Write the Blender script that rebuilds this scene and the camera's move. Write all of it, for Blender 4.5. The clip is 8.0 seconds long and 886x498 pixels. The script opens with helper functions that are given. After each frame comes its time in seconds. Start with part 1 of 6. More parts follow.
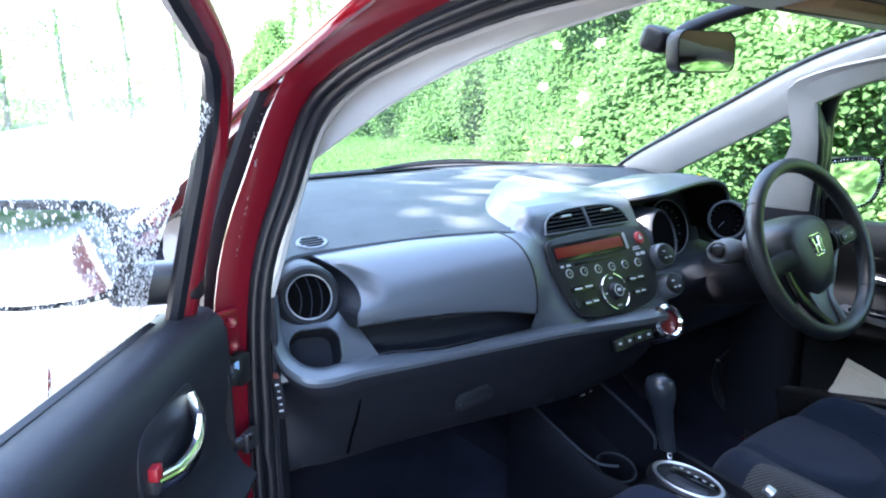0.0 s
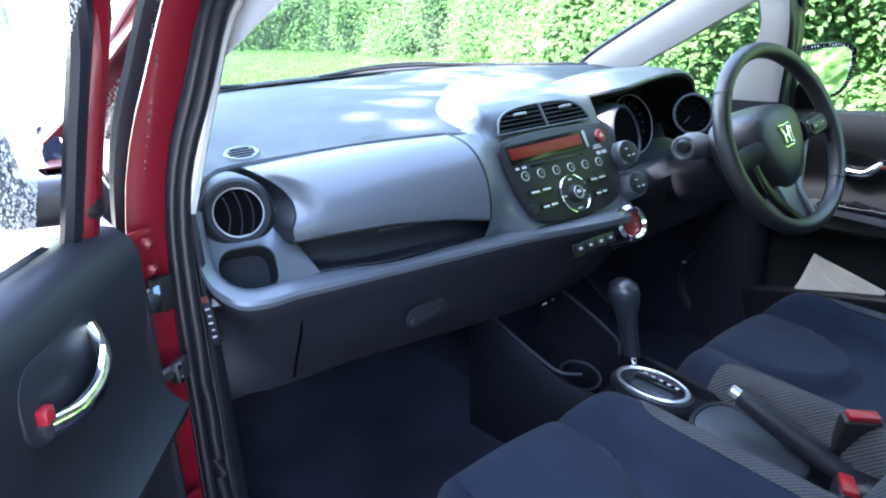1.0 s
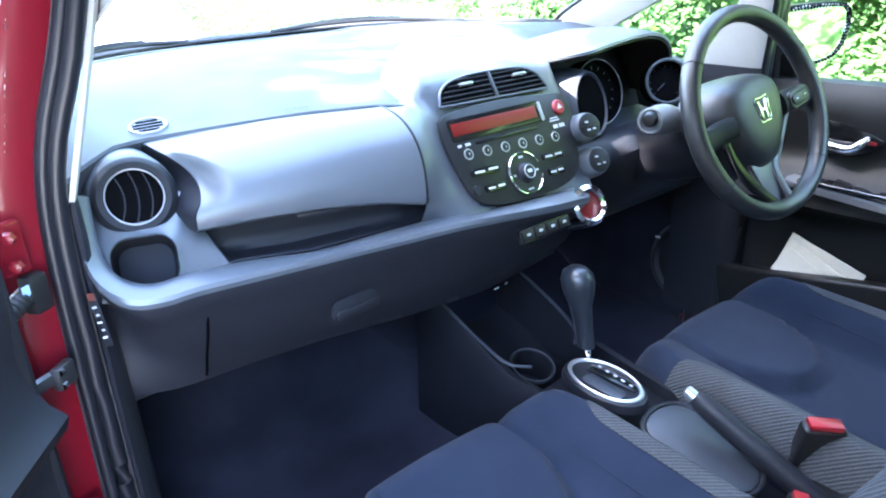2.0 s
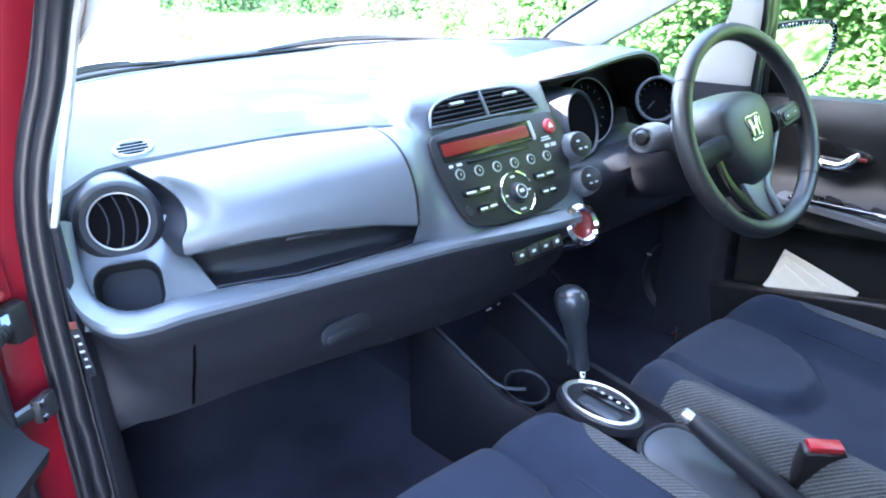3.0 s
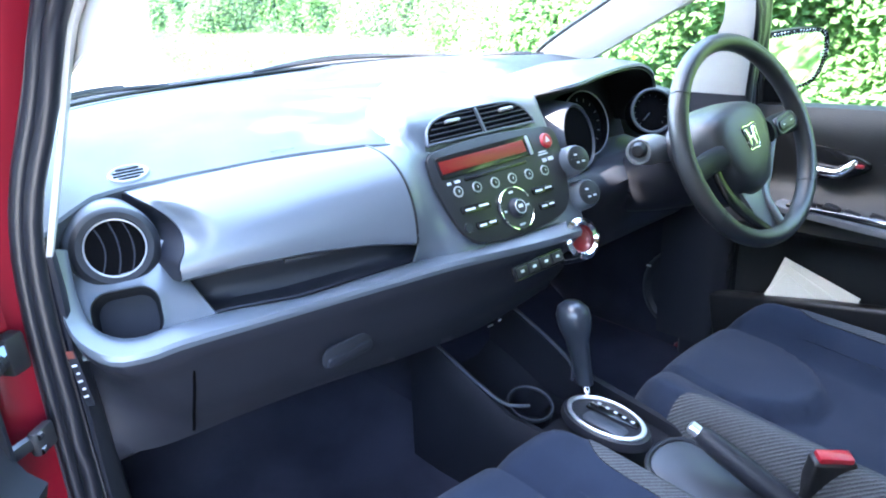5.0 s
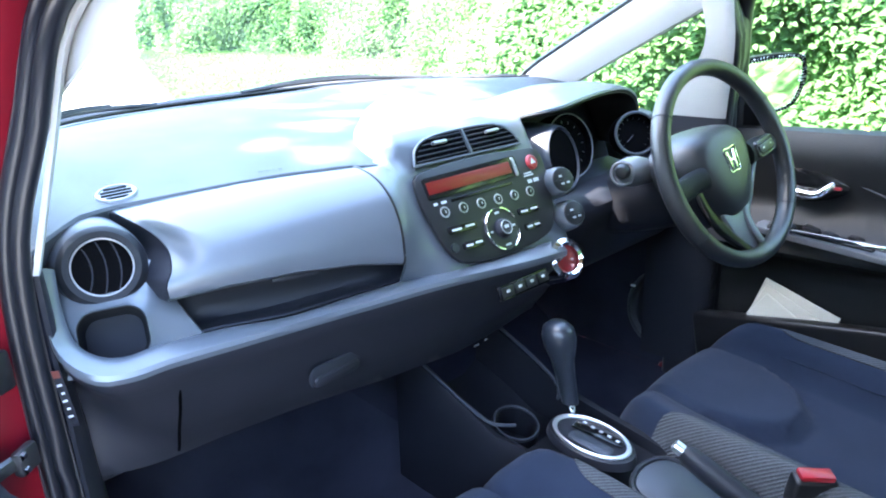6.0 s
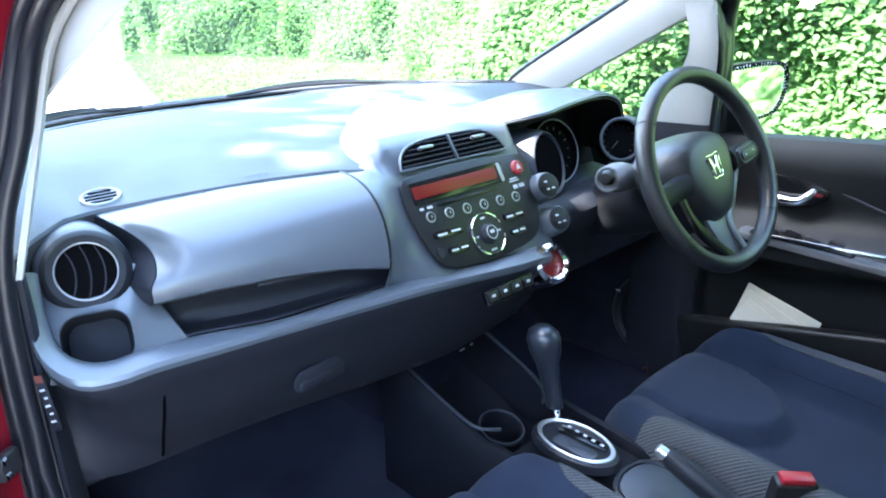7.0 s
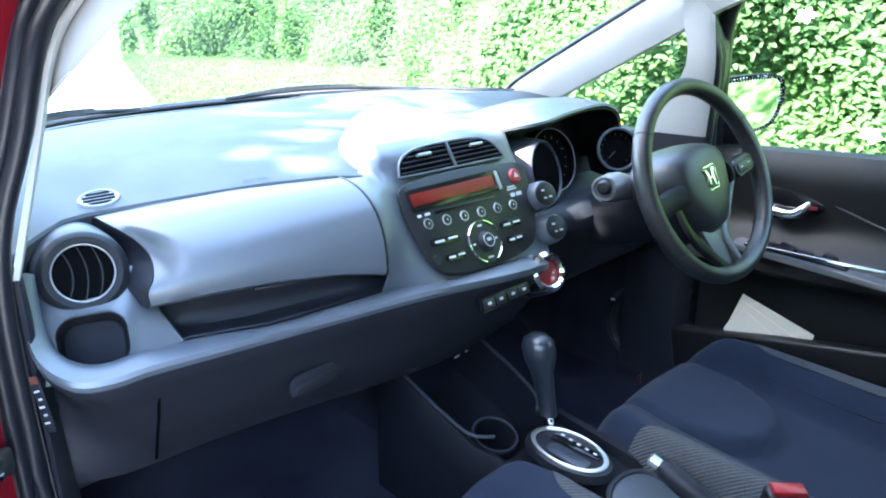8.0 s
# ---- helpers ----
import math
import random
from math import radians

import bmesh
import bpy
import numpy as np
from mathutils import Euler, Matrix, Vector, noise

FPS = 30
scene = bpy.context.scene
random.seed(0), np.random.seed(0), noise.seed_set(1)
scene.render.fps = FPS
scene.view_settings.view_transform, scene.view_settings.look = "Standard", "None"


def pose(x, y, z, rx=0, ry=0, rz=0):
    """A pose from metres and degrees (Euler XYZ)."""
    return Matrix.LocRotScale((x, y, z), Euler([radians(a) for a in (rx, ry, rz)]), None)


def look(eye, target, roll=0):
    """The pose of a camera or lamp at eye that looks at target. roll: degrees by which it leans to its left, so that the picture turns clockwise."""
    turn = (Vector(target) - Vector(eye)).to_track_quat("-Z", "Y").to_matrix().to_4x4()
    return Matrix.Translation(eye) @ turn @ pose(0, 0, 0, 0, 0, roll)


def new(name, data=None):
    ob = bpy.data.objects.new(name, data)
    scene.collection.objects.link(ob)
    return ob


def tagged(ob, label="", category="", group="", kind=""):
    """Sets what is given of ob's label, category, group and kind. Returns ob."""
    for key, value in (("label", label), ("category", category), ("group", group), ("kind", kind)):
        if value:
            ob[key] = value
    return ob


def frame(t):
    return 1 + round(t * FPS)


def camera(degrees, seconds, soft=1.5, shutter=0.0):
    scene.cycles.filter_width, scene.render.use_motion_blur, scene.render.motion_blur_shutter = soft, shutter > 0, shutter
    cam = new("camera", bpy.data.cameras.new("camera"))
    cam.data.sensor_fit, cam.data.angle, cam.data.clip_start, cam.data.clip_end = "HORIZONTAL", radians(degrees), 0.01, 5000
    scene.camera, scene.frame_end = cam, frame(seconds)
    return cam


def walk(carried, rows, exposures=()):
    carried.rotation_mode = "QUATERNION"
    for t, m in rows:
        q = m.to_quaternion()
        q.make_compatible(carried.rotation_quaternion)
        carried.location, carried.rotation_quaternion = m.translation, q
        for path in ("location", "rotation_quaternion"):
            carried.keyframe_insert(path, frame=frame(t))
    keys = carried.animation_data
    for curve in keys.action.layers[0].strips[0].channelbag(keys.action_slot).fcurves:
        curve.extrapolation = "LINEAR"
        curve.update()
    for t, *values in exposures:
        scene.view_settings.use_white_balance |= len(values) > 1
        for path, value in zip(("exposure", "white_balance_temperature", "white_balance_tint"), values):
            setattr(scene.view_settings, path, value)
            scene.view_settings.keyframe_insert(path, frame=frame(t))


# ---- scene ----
cam = camera(64.93, 8.0, soft=2.0)
PATH = [
    (0.0, -1.0206, -0.8193, 1.2713, 77.284, 0.481, -37.110),
    (0.5, -1.0018, -0.8178, 1.2629, 74.263, 2.503, -38.941),
    (1.0, -0.9393, -0.7782, 1.2321, 70.390, 2.267, -40.018),
    (1.5, -0.8222, -0.7446, 1.2357, 68.469, 1.880, -37.415),
    (2.0, -0.7911, -0.7515, 1.2436, 66.265, 1.551, -39.874),
    (2.2, -0.7833, -0.7488, 1.2405, 66.108, 0.801, -40.551),
    (3.5, -0.7824, -0.7265, 1.2472, 68.272, 2.466, -41.495),
    (4.0, -0.7780, -0.7213, 1.2452, 68.161, 3.048, -41.877),
    (5.5, -0.7825, -0.7285, 1.2493, 69.389, 2.707, -41.856),
    (6.0, -0.7861, -0.7308, 1.2509, 70.246, 2.370, -42.732),
    (6.5, -0.7878, -0.7288, 1.2510, 70.505, 1.470, -43.148),
    (7.0, -0.7871, -0.7348, 1.2535, 70.534, 1.868, -43.679),
    (7.5, -0.7871, -0.7337, 1.2545, 70.690, 1.638, -43.888),
    (8.0, -0.7913, -0.7341, 1.2567, 70.984, 0.844, -43.797),
]
walk(cam, [(t, pose(x, y, z, rx, ry, rz)) for t, x, y, z, rx, ry, rz in PATH],
     exposures=[(0, 4.87, 6600, 14), (0.6, 5.07, 6600, 14), (1.1, 5.34, 6600, 14), (1.5, 5.82, 6600, 14), (2.2, 6.07, 6600, 14), (3.5, 6.30, 6600, 14), (5.5, 6.08, 6600, 13), (6.5, 5.77, 6600, 11), (8, 5.63, 6600, 9)])

# ---- world, sun and exposure ----
SUN_EL, SUN_AZ = 50.0, -64.0      # height, and degrees from ahead (+ to the right)
world = bpy.data.worlds.new("sky")
scene.world = world
world.use_nodes = True
wn = world.node_tree
wn.nodes.clear()
sky = wn.nodes.new("ShaderNodeTexSky")
sky.sky_type = "NISHITA"
sky.sun_disc = False
sky.sun_elevation = radians(SUN_EL)
sky.sun_rotation = radians(SUN_AZ)
bg = wn.nodes.new("ShaderNodeBackground")
bg.inputs[1].default_value = 0.10
wo = wn.nodes.new("ShaderNodeOutputWorld")
wn.links.new(sky.outputs[0], bg.inputs[0])
wn.links.new(bg.outputs[0], wo.inputs[0])
sl = bpy.data.lights.new("sun", "SUN")
sl.energy, sl.angle, sl.color = 2.9, radians(0.5), (1.0, 0.95, 0.87)
sun_ob = new("sun", sl)
se, sa = radians(SUN_EL), radians(SUN_AZ)
sun_from = Vector((math.sin(sa) * math.cos(se), math.cos(sa) * math.cos(se), math.sin(se)))
sun_ob.matrix_basis = look(sun_from * 30, (0, 0, 0))


# ---- materials ----
def material(name, base, rough=0.5, metal=0.0, grain=0.0, grain_size=400.0, vary=0.12, vary_size=9.0, coat=0.0, spec=0.5, sheen=0.0, second=None, mottled=0.5):
    """A surface with colour that varies at two scales, a fine relief and uneven gloss."""
    m = bpy.data.materials.new(name)
    m.use_nodes = True
    nt = m.node_tree
    b = nt.nodes["Principled BSDF"]
    tc = nt.nodes.new("ShaderNodeTexCoord")
    n1 = nt.nodes.new("ShaderNodeTexNoise")
    n1.inputs["Scale"].default_value = vary_size
    n1.inputs["Detail"].default_value = 5
    n2 = nt.nodes.new("ShaderNodeTexNoise")
    n2.inputs["Scale"].default_value = grain_size
    n2.inputs["Detail"].default_value = 2
    for n in (n1, n2):
        nt.links.new(tc.outputs["Object"], n.inputs["Vector"])
    mx = nt.nodes.new("ShaderNodeMix")
    mx.data_type = "RGBA"
    c = Vector(base)
    other = Vector(second) if second else c * (1 - vary)
    mx.inputs["A"].default_value = (*(c * (1 + vary * 0.5)), 1)
    mx.inputs["B"].default_value = (*other, 1)
    ad = nt.nodes.new("ShaderNodeMath")
    ad.operation = "MULTIPLY_ADD"
    ad.inputs[1].default_value = mottled
    nt.links.new(n2.outputs["Fac"], ad.inputs[0])
    mr = nt.nodes.new("ShaderNodeMapRange")
    mr.inputs["From Min"].default_value = 0.35
    mr.inputs["From Max"].default_value = 0.65
    nt.links.new(n1.outputs["Fac"], mr.inputs["Value"])
    mu = nt.nodes.new("ShaderNodeMath")
    mu.operation = "MULTIPLY"
    mu.inputs[1].default_value = 1 - mottled
    nt.links.new(mr.outputs["Result"], mu.inputs[0])
    nt.links.new(mu.outputs[0], ad.inputs[2])
    nt.links.new(ad.outputs[0], mx.inputs["Factor"])
    nt.links.new(mx.outputs["Result"], b.inputs["Base Color"])
    b.inputs["Metallic"].default_value = metal
    b.inputs["Specular IOR Level"].default_value = spec
    b.inputs["Coat Weight"].default_value = coat
    b.inputs["Coat Roughness"].default_value = 0.06
    b.inputs["Sheen Weight"].default_value = sheen
    rr = nt.nodes.new("ShaderNodeMapRange")
    rr.inputs["To Min"].default_value = max(rough - 0.07, 0.02)
    rr.inputs["To Max"].default_value = min(rough + 0.07, 1)
    nt.links.new(n1.outputs["Fac"], rr.inputs["Value"])
    nt.links.new(rr.outputs["Result"], b.inputs["Roughness"])
    if grain:
        bu = nt.nodes.new("ShaderNodeBump")
        bu.inputs["Strength"].default_value = grain
        bu.inputs["Distance"].default_value = 0.001
        nt.links.new(n2.outputs["Fac"], bu.inputs["Height"])
        nt.links.new(bu.outputs["Normal"], b.inputs["Normal"])
    return m


def glass(name, tint=(0.93, 0.97, 0.95), rough=0.0):
    """Thin clear glass: most light passes straight, a little is mirrored."""
    m = bpy.data.materials.new(name)
    m.use_nodes = True
    nt = m.node_tree
    nt.nodes.clear()
    out = nt.nodes.new("ShaderNodeOutputMaterial")
    tr = nt.nodes.new("ShaderNodeBsdfTransparent")
    tr.inputs[0].default_value = (*tint, 1)
    gl = nt.nodes.new("ShaderNodeBsdfGlossy")
    gl.inputs["Roughness"].default_value = rough
    lw = nt.nodes.new("ShaderNodeLayerWeight")
    lw.inputs["Blend"].default_value = 0.5
    po = nt.nodes.new("ShaderNodeMath")
    po.operation = "POWER"
    po.inputs[1].default_value = 5.0
    nt.links.new(lw.outputs["Facing"], po.inputs[0])
    fr = nt.nodes.new("ShaderNodeMath")
    fr.operation = "MULTIPLY_ADD"
    fr.inputs[1].default_value = 0.6
    fr.inputs[2].default_value = 0.06
    nt.links.new(po.outputs[0], fr.inputs[0])
    mx = nt.nodes.new("ShaderNodeMixShader")
    nt.links.new(fr.outputs[0], mx.inputs[0])
    nt.links.new(tr.outputs[0], mx.inputs[1])
    nt.links.new(gl.outputs[0], mx.inputs[2])
    nt.links.new(mx.outputs[0], out.inputs[0])
    return m


M_DASH = material("dash_plastic", (0.064, 0.074, 0.088), 0.30, grain=0.2, grain_size=900, spec=0.75)
M_DASHTOP = material("grained_dash_top", (0.036, 0.042, 0.048), 0.55, grain=0.45, grain_size=1100, spec=0.22)
M_DOOR = material("door_trim_plastic", (0.0095, 0.0100, 0.0110), 0.55, grain=0.5, grain_size=500, spec=0.35)
M_LEDGE = material("two_tone_dash_plastic", (0.030, 0.035, 0.045), 0.45, grain=0.25, grain_size=900, spec=0.4)
# far darker than the dash plastic: shade low in the cabin put into colour
M_LOW = material("lower_plastic", (0.0135, 0.0145, 0.0195), 0.45, grain=0.3, grain_size=900, spec=0.24)
# near-black without shine; stands for deep shade in vents, slots and gauges
M_UNLIT = material("unlit_black", (0.002, 0.002, 0.0025), 0.9, spec=0.02)
M_RADIO = material("radio_black", (0.011, 0.0115, 0.013), 0.38, grain=0.1, grain_size=900, spec=0.3)
M_SPOKE = material("satin_grey", (0.14, 0.145, 0.155), 0.4, metal=0.3)
M_BLACK = material("black_plastic", (0.009, 0.009, 0.010), 0.4, grain=0.1, spec=0.35)
M_PIANO = material("glossy_black", (0.006, 0.006, 0.007), 0.18, vary=0.05, spec=0.35)
M_SILVER = material("silver_plastic", (0.33, 0.34, 0.36), 0.35, metal=0.6, grain=0.05)
M_SATIN = material("satin_metal", (0.75, 0.76, 0.78), 0.35, metal=0.9, vary=0.05)
M_CHROME = material("chrome", (0.85, 0.86, 0.88), 0.1, metal=1.0, vary=0.04)
M_RUBBER = material("rubber_seal", (0.0060, 0.0068, 0.010), 0.38, grain=0.15, grain_size=600, spec=0.45)
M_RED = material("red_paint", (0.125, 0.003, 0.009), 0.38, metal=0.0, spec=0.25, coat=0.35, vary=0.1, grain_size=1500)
# brighter, glossier copy of the body red, for sky shine on the roof edge
M_ROOF_SHINE = material("red_paint_sky_shine", (0.24, 0.006, 0.012), 0.12, coat=1.0, vary=0.05, grain_size=1500)
M_TRIM = material("grey_trim", (0.38, 0.372, 0.36), 0.75, grain=0.3, grain_size=700, vary=0.06)
M_HEAD = material("headliner_fabric", (0.55, 0.54, 0.52), 0.95, grain=0.5, grain_size=500)
M_SEAT = material("seat_cloth", (0.0130, 0.0190, 0.0345), 0.92, spec=0.10, grain=0.6, grain_size=1100, vary=0.25, sheen=0.05)
M_SEAT2 = material("seat_side_mesh", (0.074, 0.080, 0.088), 0.9, spec=0.15, vary=0.3, grain_size=420, second=(0.05, 0.052, 0.056), mottled=0.8)


def weave(m, pitch):
    """Adds slanting woven ribs to a cloth."""
    nt = m.node_tree
    b = nt.nodes["Principled BSDF"]
    tc = nt.nodes.new("ShaderNodeTexCoord")
    w = nt.nodes.new("ShaderNodeTexWave")
    w.bands_direction = "DIAGONAL"
    w.inputs["Scale"].default_value = 0.31 / pitch
    w.inputs["Distortion"].default_value = 2.5
    w.inputs["Detail"].default_value = 3
    w.inputs["Detail Scale"].default_value = 6
    nt.links.new(tc.outputs["Object"], w.inputs["Vector"])
    mx = nt.nodes.new("ShaderNodeMix")
    mx.data_type = "RGBA"
    mx.inputs["A"].default_value = (0.036, 0.038, 0.042, 1)
    nt.links.new(b.inputs["Base Color"].links[0].from_socket, mx.inputs["B"])
    nt.links.new(w.outputs["Fac"], mx.inputs["Factor"])
    nt.links.new(mx.outputs["Result"], b.inputs["Base Color"])
    bu = nt.nodes.new("ShaderNodeBump")
    bu.inputs["Strength"].default_value = 0.7
    bu.inputs["Distance"].default_value = 0.002
    nt.links.new(w.outputs["Fac"], bu.inputs["Height"])
    nt.links.new(bu.outputs["Normal"], b.inputs["Normal"])


weave(M_SEAT2, 0.0042)
M_CARPET = material("carpet", (0.0230, 0.0240, 0.0360), 1.0, spec=0.05, grain=1.0, grain_size=700, vary=0.4)
M_LIP = material("vent_black", (0.010, 0.011, 0.014), 0.55, grain=0.2, grain_size=900, spec=0.14)
M_PAD = material("airbag_plastic", (0.017, 0.018, 0.021), 0.42, grain=0.25, grain_size=800, spec=0.5)
M_LEATHER = material("wheel_leather", (0.016, 0.017, 0.019), 0.40, grain=0.3, grain_size=500)
M_MARK = material("white_print", (0.42, 0.43, 0.45), 0.5)
M_ORANGE = material("orange_print", (0.11, 0.030, 0.022), 0.5)
M_REDPL = material("red_plastic", (0.28, 0.010, 0.018), 0.35)
M_DISP = material("display_red", (0.13, 0.009, 0.010), 0.3, spec=0.3)
M_PAPER = material("paper", (0.62, 0.60, 0.52), 0.8, vary=0.08)
M_KNOB = material("knob_plastic", (0.020, 0.024, 0.032), 0.30, spec=0.5, vary=0.2, grain=0.15, grain_size=500)
M_MIRROR = material("mirror_silver", (0.9, 0.92, 0.92), 0.02, metal=1.0, vary=0.0)
M_STEEL = material("dark_steel", (0.12, 0.12, 0.13), 0.4, metal=0.9)
M_CONSOLE = material("dark_console_plastic", (0.0065, 0.0072, 0.0105), 0.6, grain=0.3, grain_size=900, spec=0.18)
M_MATTE = material("matt_dark_plastic", (0.013, 0.0145, 0.020), 0.75, grain=0.3, grain_size=900, spec=0.2)
M_TAN = material("tan_fabric", (0.26, 0.17, 0.09), 0.9, grain=0.5, grain_size=500)
M_STITCH = material("pale_blue_tab", (0.25, 0.4, 0.6), 0.5)
M_GLASS = glass("window_glass")
M_WET = glass("wet_window_glass", (0.90, 0.93, 0.93))


def wet(m, least, most):
    """Rain that scatters part of the light, in patches."""
    nt = m.node_tree
    out = [n for n in nt.nodes if n.type == "OUTPUT_MATERIAL"][0]
    was = out.inputs[0].links[0].from_socket
    tc = nt.nodes.new("ShaderNodeTexCoord")
    big = nt.nodes.new("ShaderNodeTexNoise")
    big.inputs["Scale"].default_value = 14
    big.inputs["Detail"].default_value = 6
    fine = nt.nodes.new("ShaderNodeTexVoronoi")
    fine.inputs["Scale"].default_value = 230
    for n in (big, fine):
        nt.links.new(tc.outputs["Object"], n.inputs["Vector"])
    add = nt.nodes.new("ShaderNodeMath")
    add.operation = "SUBTRACT"
    nt.links.new(big.outputs["Fac"], add.inputs[0])
    nt.links.new(fine.outputs["Distance"], add.inputs[1])
    mr = nt.nodes.new("ShaderNodeMapRange")
    mr.inputs["From Min"].default_value = -0.3
    mr.inputs["From Max"].default_value = 0.5
    mr.inputs["To Min"].default_value = least
    mr.inputs["To Max"].default_value = most
    nt.links.new(add.outputs[0], mr.inputs["Value"])
    tl = nt.nodes.new("ShaderNodeBsdfTranslucent")
    tl.inputs[0].default_value = (0.8, 0.82, 0.83, 1)
    mx = nt.nodes.new("ShaderNodeMixShader")
    nt.links.new(mr.outputs["Result"], mx.inputs[0])
    nt.links.new(was, mx.inputs[1])
    nt.links.new(tl.outputs[0], mx.inputs[2])
    nt.links.new(mx.outputs[0], out.inputs[0])


wet(M_WET, 0.0, 0.15)
M_TINT = glass("tinted_glass", (0.12, 0.13, 0.13))
M_DROP = glass("water_drop", (0.80, 0.83, 0.85), 0.05)
wet(M_DROP, 0.35, 0.75)
M_GRASS = material("grass_blade", (0.028, 0.070, 0.022), 0.9, spec=0.08, vary=0.5, vary_size=1.5, second=(0.028, 0.072, 0.022))
M_TURF = material("turf", (0.024, 0.060, 0.021), 0.95, spec=0.05, vary=0.4, vary_size=0.6, grain=0.6, grain_size=60, second=(0.038, 0.066, 0.022))
M_ROAD = material("pale_tarmac", (0.30, 0.30, 0.31), 0.85, vary=0.2, vary_size=2, grain=0.7, grain_size=140)
M_BARK = material("bark", (0.20, 0.185, 0.15), 0.9, vary=0.4, vary_size=14, grain=1.0, grain_size=60)
# paler than the green leaves, so shaded gaps in the hedge look lit
M_SKIN = material("undergrowth", (0.100, 0.185, 0.070), 0.95, vary=0.6, vary_size=3, grain=0.6, grain_size=20)
M_YELLOW = material("yellow_petal", (0.75, 0.55, 0.03), 0.6)
M_WHITEF = material("white_petal", (0.8, 0.8, 0.72), 0.7)


def leaf_material(name, base, second):
    m = material(name, base, 0.85, vary=0.3, vary_size=1.3, second=second, mottled=0.25, spec=0.12)
    nt = m.node_tree
    b = nt.nodes["Principled BSDF"]
    out = nt.nodes["Material Output"]
    tl = nt.nodes.new("ShaderNodeBsdfTranslucent")
    tl.inputs[0].default_value = (base[0] * 1.3, base[1] * 1.5, base[2], 1)
    mx = nt.nodes.new("ShaderNodeMixShader")
    mx.inputs[0].default_value = 0.6
    nt.links.new(b.outputs[0], mx.inputs[1])
    nt.links.new(tl.outputs[0], mx.inputs[2])
    nt.links.new(mx.outputs[0], out.inputs[0])
    return m


M_LEAF = leaf_material("leaf_green", (0.066, 0.138, 0.054), (0.052, 0.120, 0.043))
M_LEAF2 = leaf_material("leaf_pale", (0.090, 0.166, 0.076), (0.074, 0.148, 0.062))


# ---- mesh helpers ----
def finish(bm, angle=38):
    me = bpy.data.meshes.new("mesh")
    bmesh.ops.recalc_face_normals(bm, faces=bm.faces)
    bm.to_mesh(me)
    bm.free()
    me.polygons.foreach_set("use_smooth", [True] * len(me.polygons))
    me.set_sharp_from_angle(angle=radians(angle))
    return me


def thing(name, label, category, at=(0, 0, 0), group="", kind=""):
    ob = new(name)
    ob.empty_display_size = 0.05
    ob.location = at
    return tagged(ob, label, category, group, kind)


def part(name, bm, mat, parent, label="", angle=38):
    ob = new(name, finish(bm, angle))
    ob.data.materials.append(mat)
    if parent:
        ob.parent = parent
        ob.matrix_parent_inverse = Matrix.Translation(-parent.location)
    if label:
        ob["label"] = label
    return ob


def single(name, bm, mat, label, category, group="", kind="", angle=38):
    return tagged(part(name, bm, mat, None, "", angle), label, category, group, kind)


def curve(pts, n, closed=False):
    """n points on a smooth line through pts, evenly spread."""
    P = [Vector(p) for p in pts]
    k = len(P)
    fine = []
    for i in range(k if closed else k - 1):
        p1, p2 = P[i], P[(i + 1) % k]
        p0 = P[i - 1] if (i or closed) else p1 * 2 - p2
        p3 = P[(i + 2) % k] if (i + 2 < k or closed) else p2 * 2 - p1
        for j in range(12):
            u = j / 12
            fine.append(0.5 * (2 * p1 + (p2 - p0) * u + (2 * p0 - 5 * p1 + 4 * p2 - p3) * u * u + (3 * p1 - p0 - 3 * p2 + p3) * u ** 3))
    fine.append(P[0].copy() if closed else P[-1].copy())
    acc = [0.0]
    for a, b in zip(fine, fine[1:]):
        acc.append(acc[-1] + (b - a).length)
    out = []
    i = 0
    for j in range(n):
        d = acc[-1] * j / (n if closed else n - 1)
        while i < len(acc) - 2 and acc[i + 1] < d:
            i += 1
        span = acc[i + 1] - acc[i] or 1
        out.append(fine[i].lerp(fine[i + 1], min(max((d - acc[i]) / span, 0), 1)))
    return out


def loft(sections, closed=False, caps=False, bm=None):
    """A skin over sections with equal numbers of points."""
    bm = bm or bmesh.new()
    rings = [[bm.verts.new(p) for p in s] for s in sections]
    n = len(rings[0])
    for a, b in zip(rings, rings[1:]):
        for i in range(n if closed else n - 1):
            j = (i + 1) % n
            bm.faces.new((a[i], a[j], b[j], b[i]))
    if caps:
        bm.faces.new(rings[0][::-1])
        bm.faces.new(rings[-1])
    return bm


def thick(bm, d):
    """Gives an open skin a thickness d."""
    bmesh.ops.recalc_face_normals(bm, faces=bm.faces)
    bmesh.ops.solidify(bm, geom=bm.faces[:], thickness=d)
    return bm


def tube(pts, r, n=10, caps=True, bm=None, flat=1.0, up=(0, 0, 1)):
    pts = [Vector(p) for p in pts]
    rs = r if isinstance(r, (list, tuple)) else [r] * len(pts)
    secs = []
    for i, p in enumerate(pts):
        t = (pts[min(i + 1, len(pts) - 1)] - pts[max(i - 1, 0)]).normalized()
        a = t.cross(Vector(up))
        if a.length < 1e-3:
            a = t.cross(Vector((1, 0, 0)))
        a.normalize()
        b = a.cross(t).normalized()
        secs.append([p + (a * math.cos(2 * math.pi * k / n) + b * flat * math.sin(2 * math.pi * k / n)) * rs[i] for k in range(n)])
    return loft(secs, True, caps, bm)


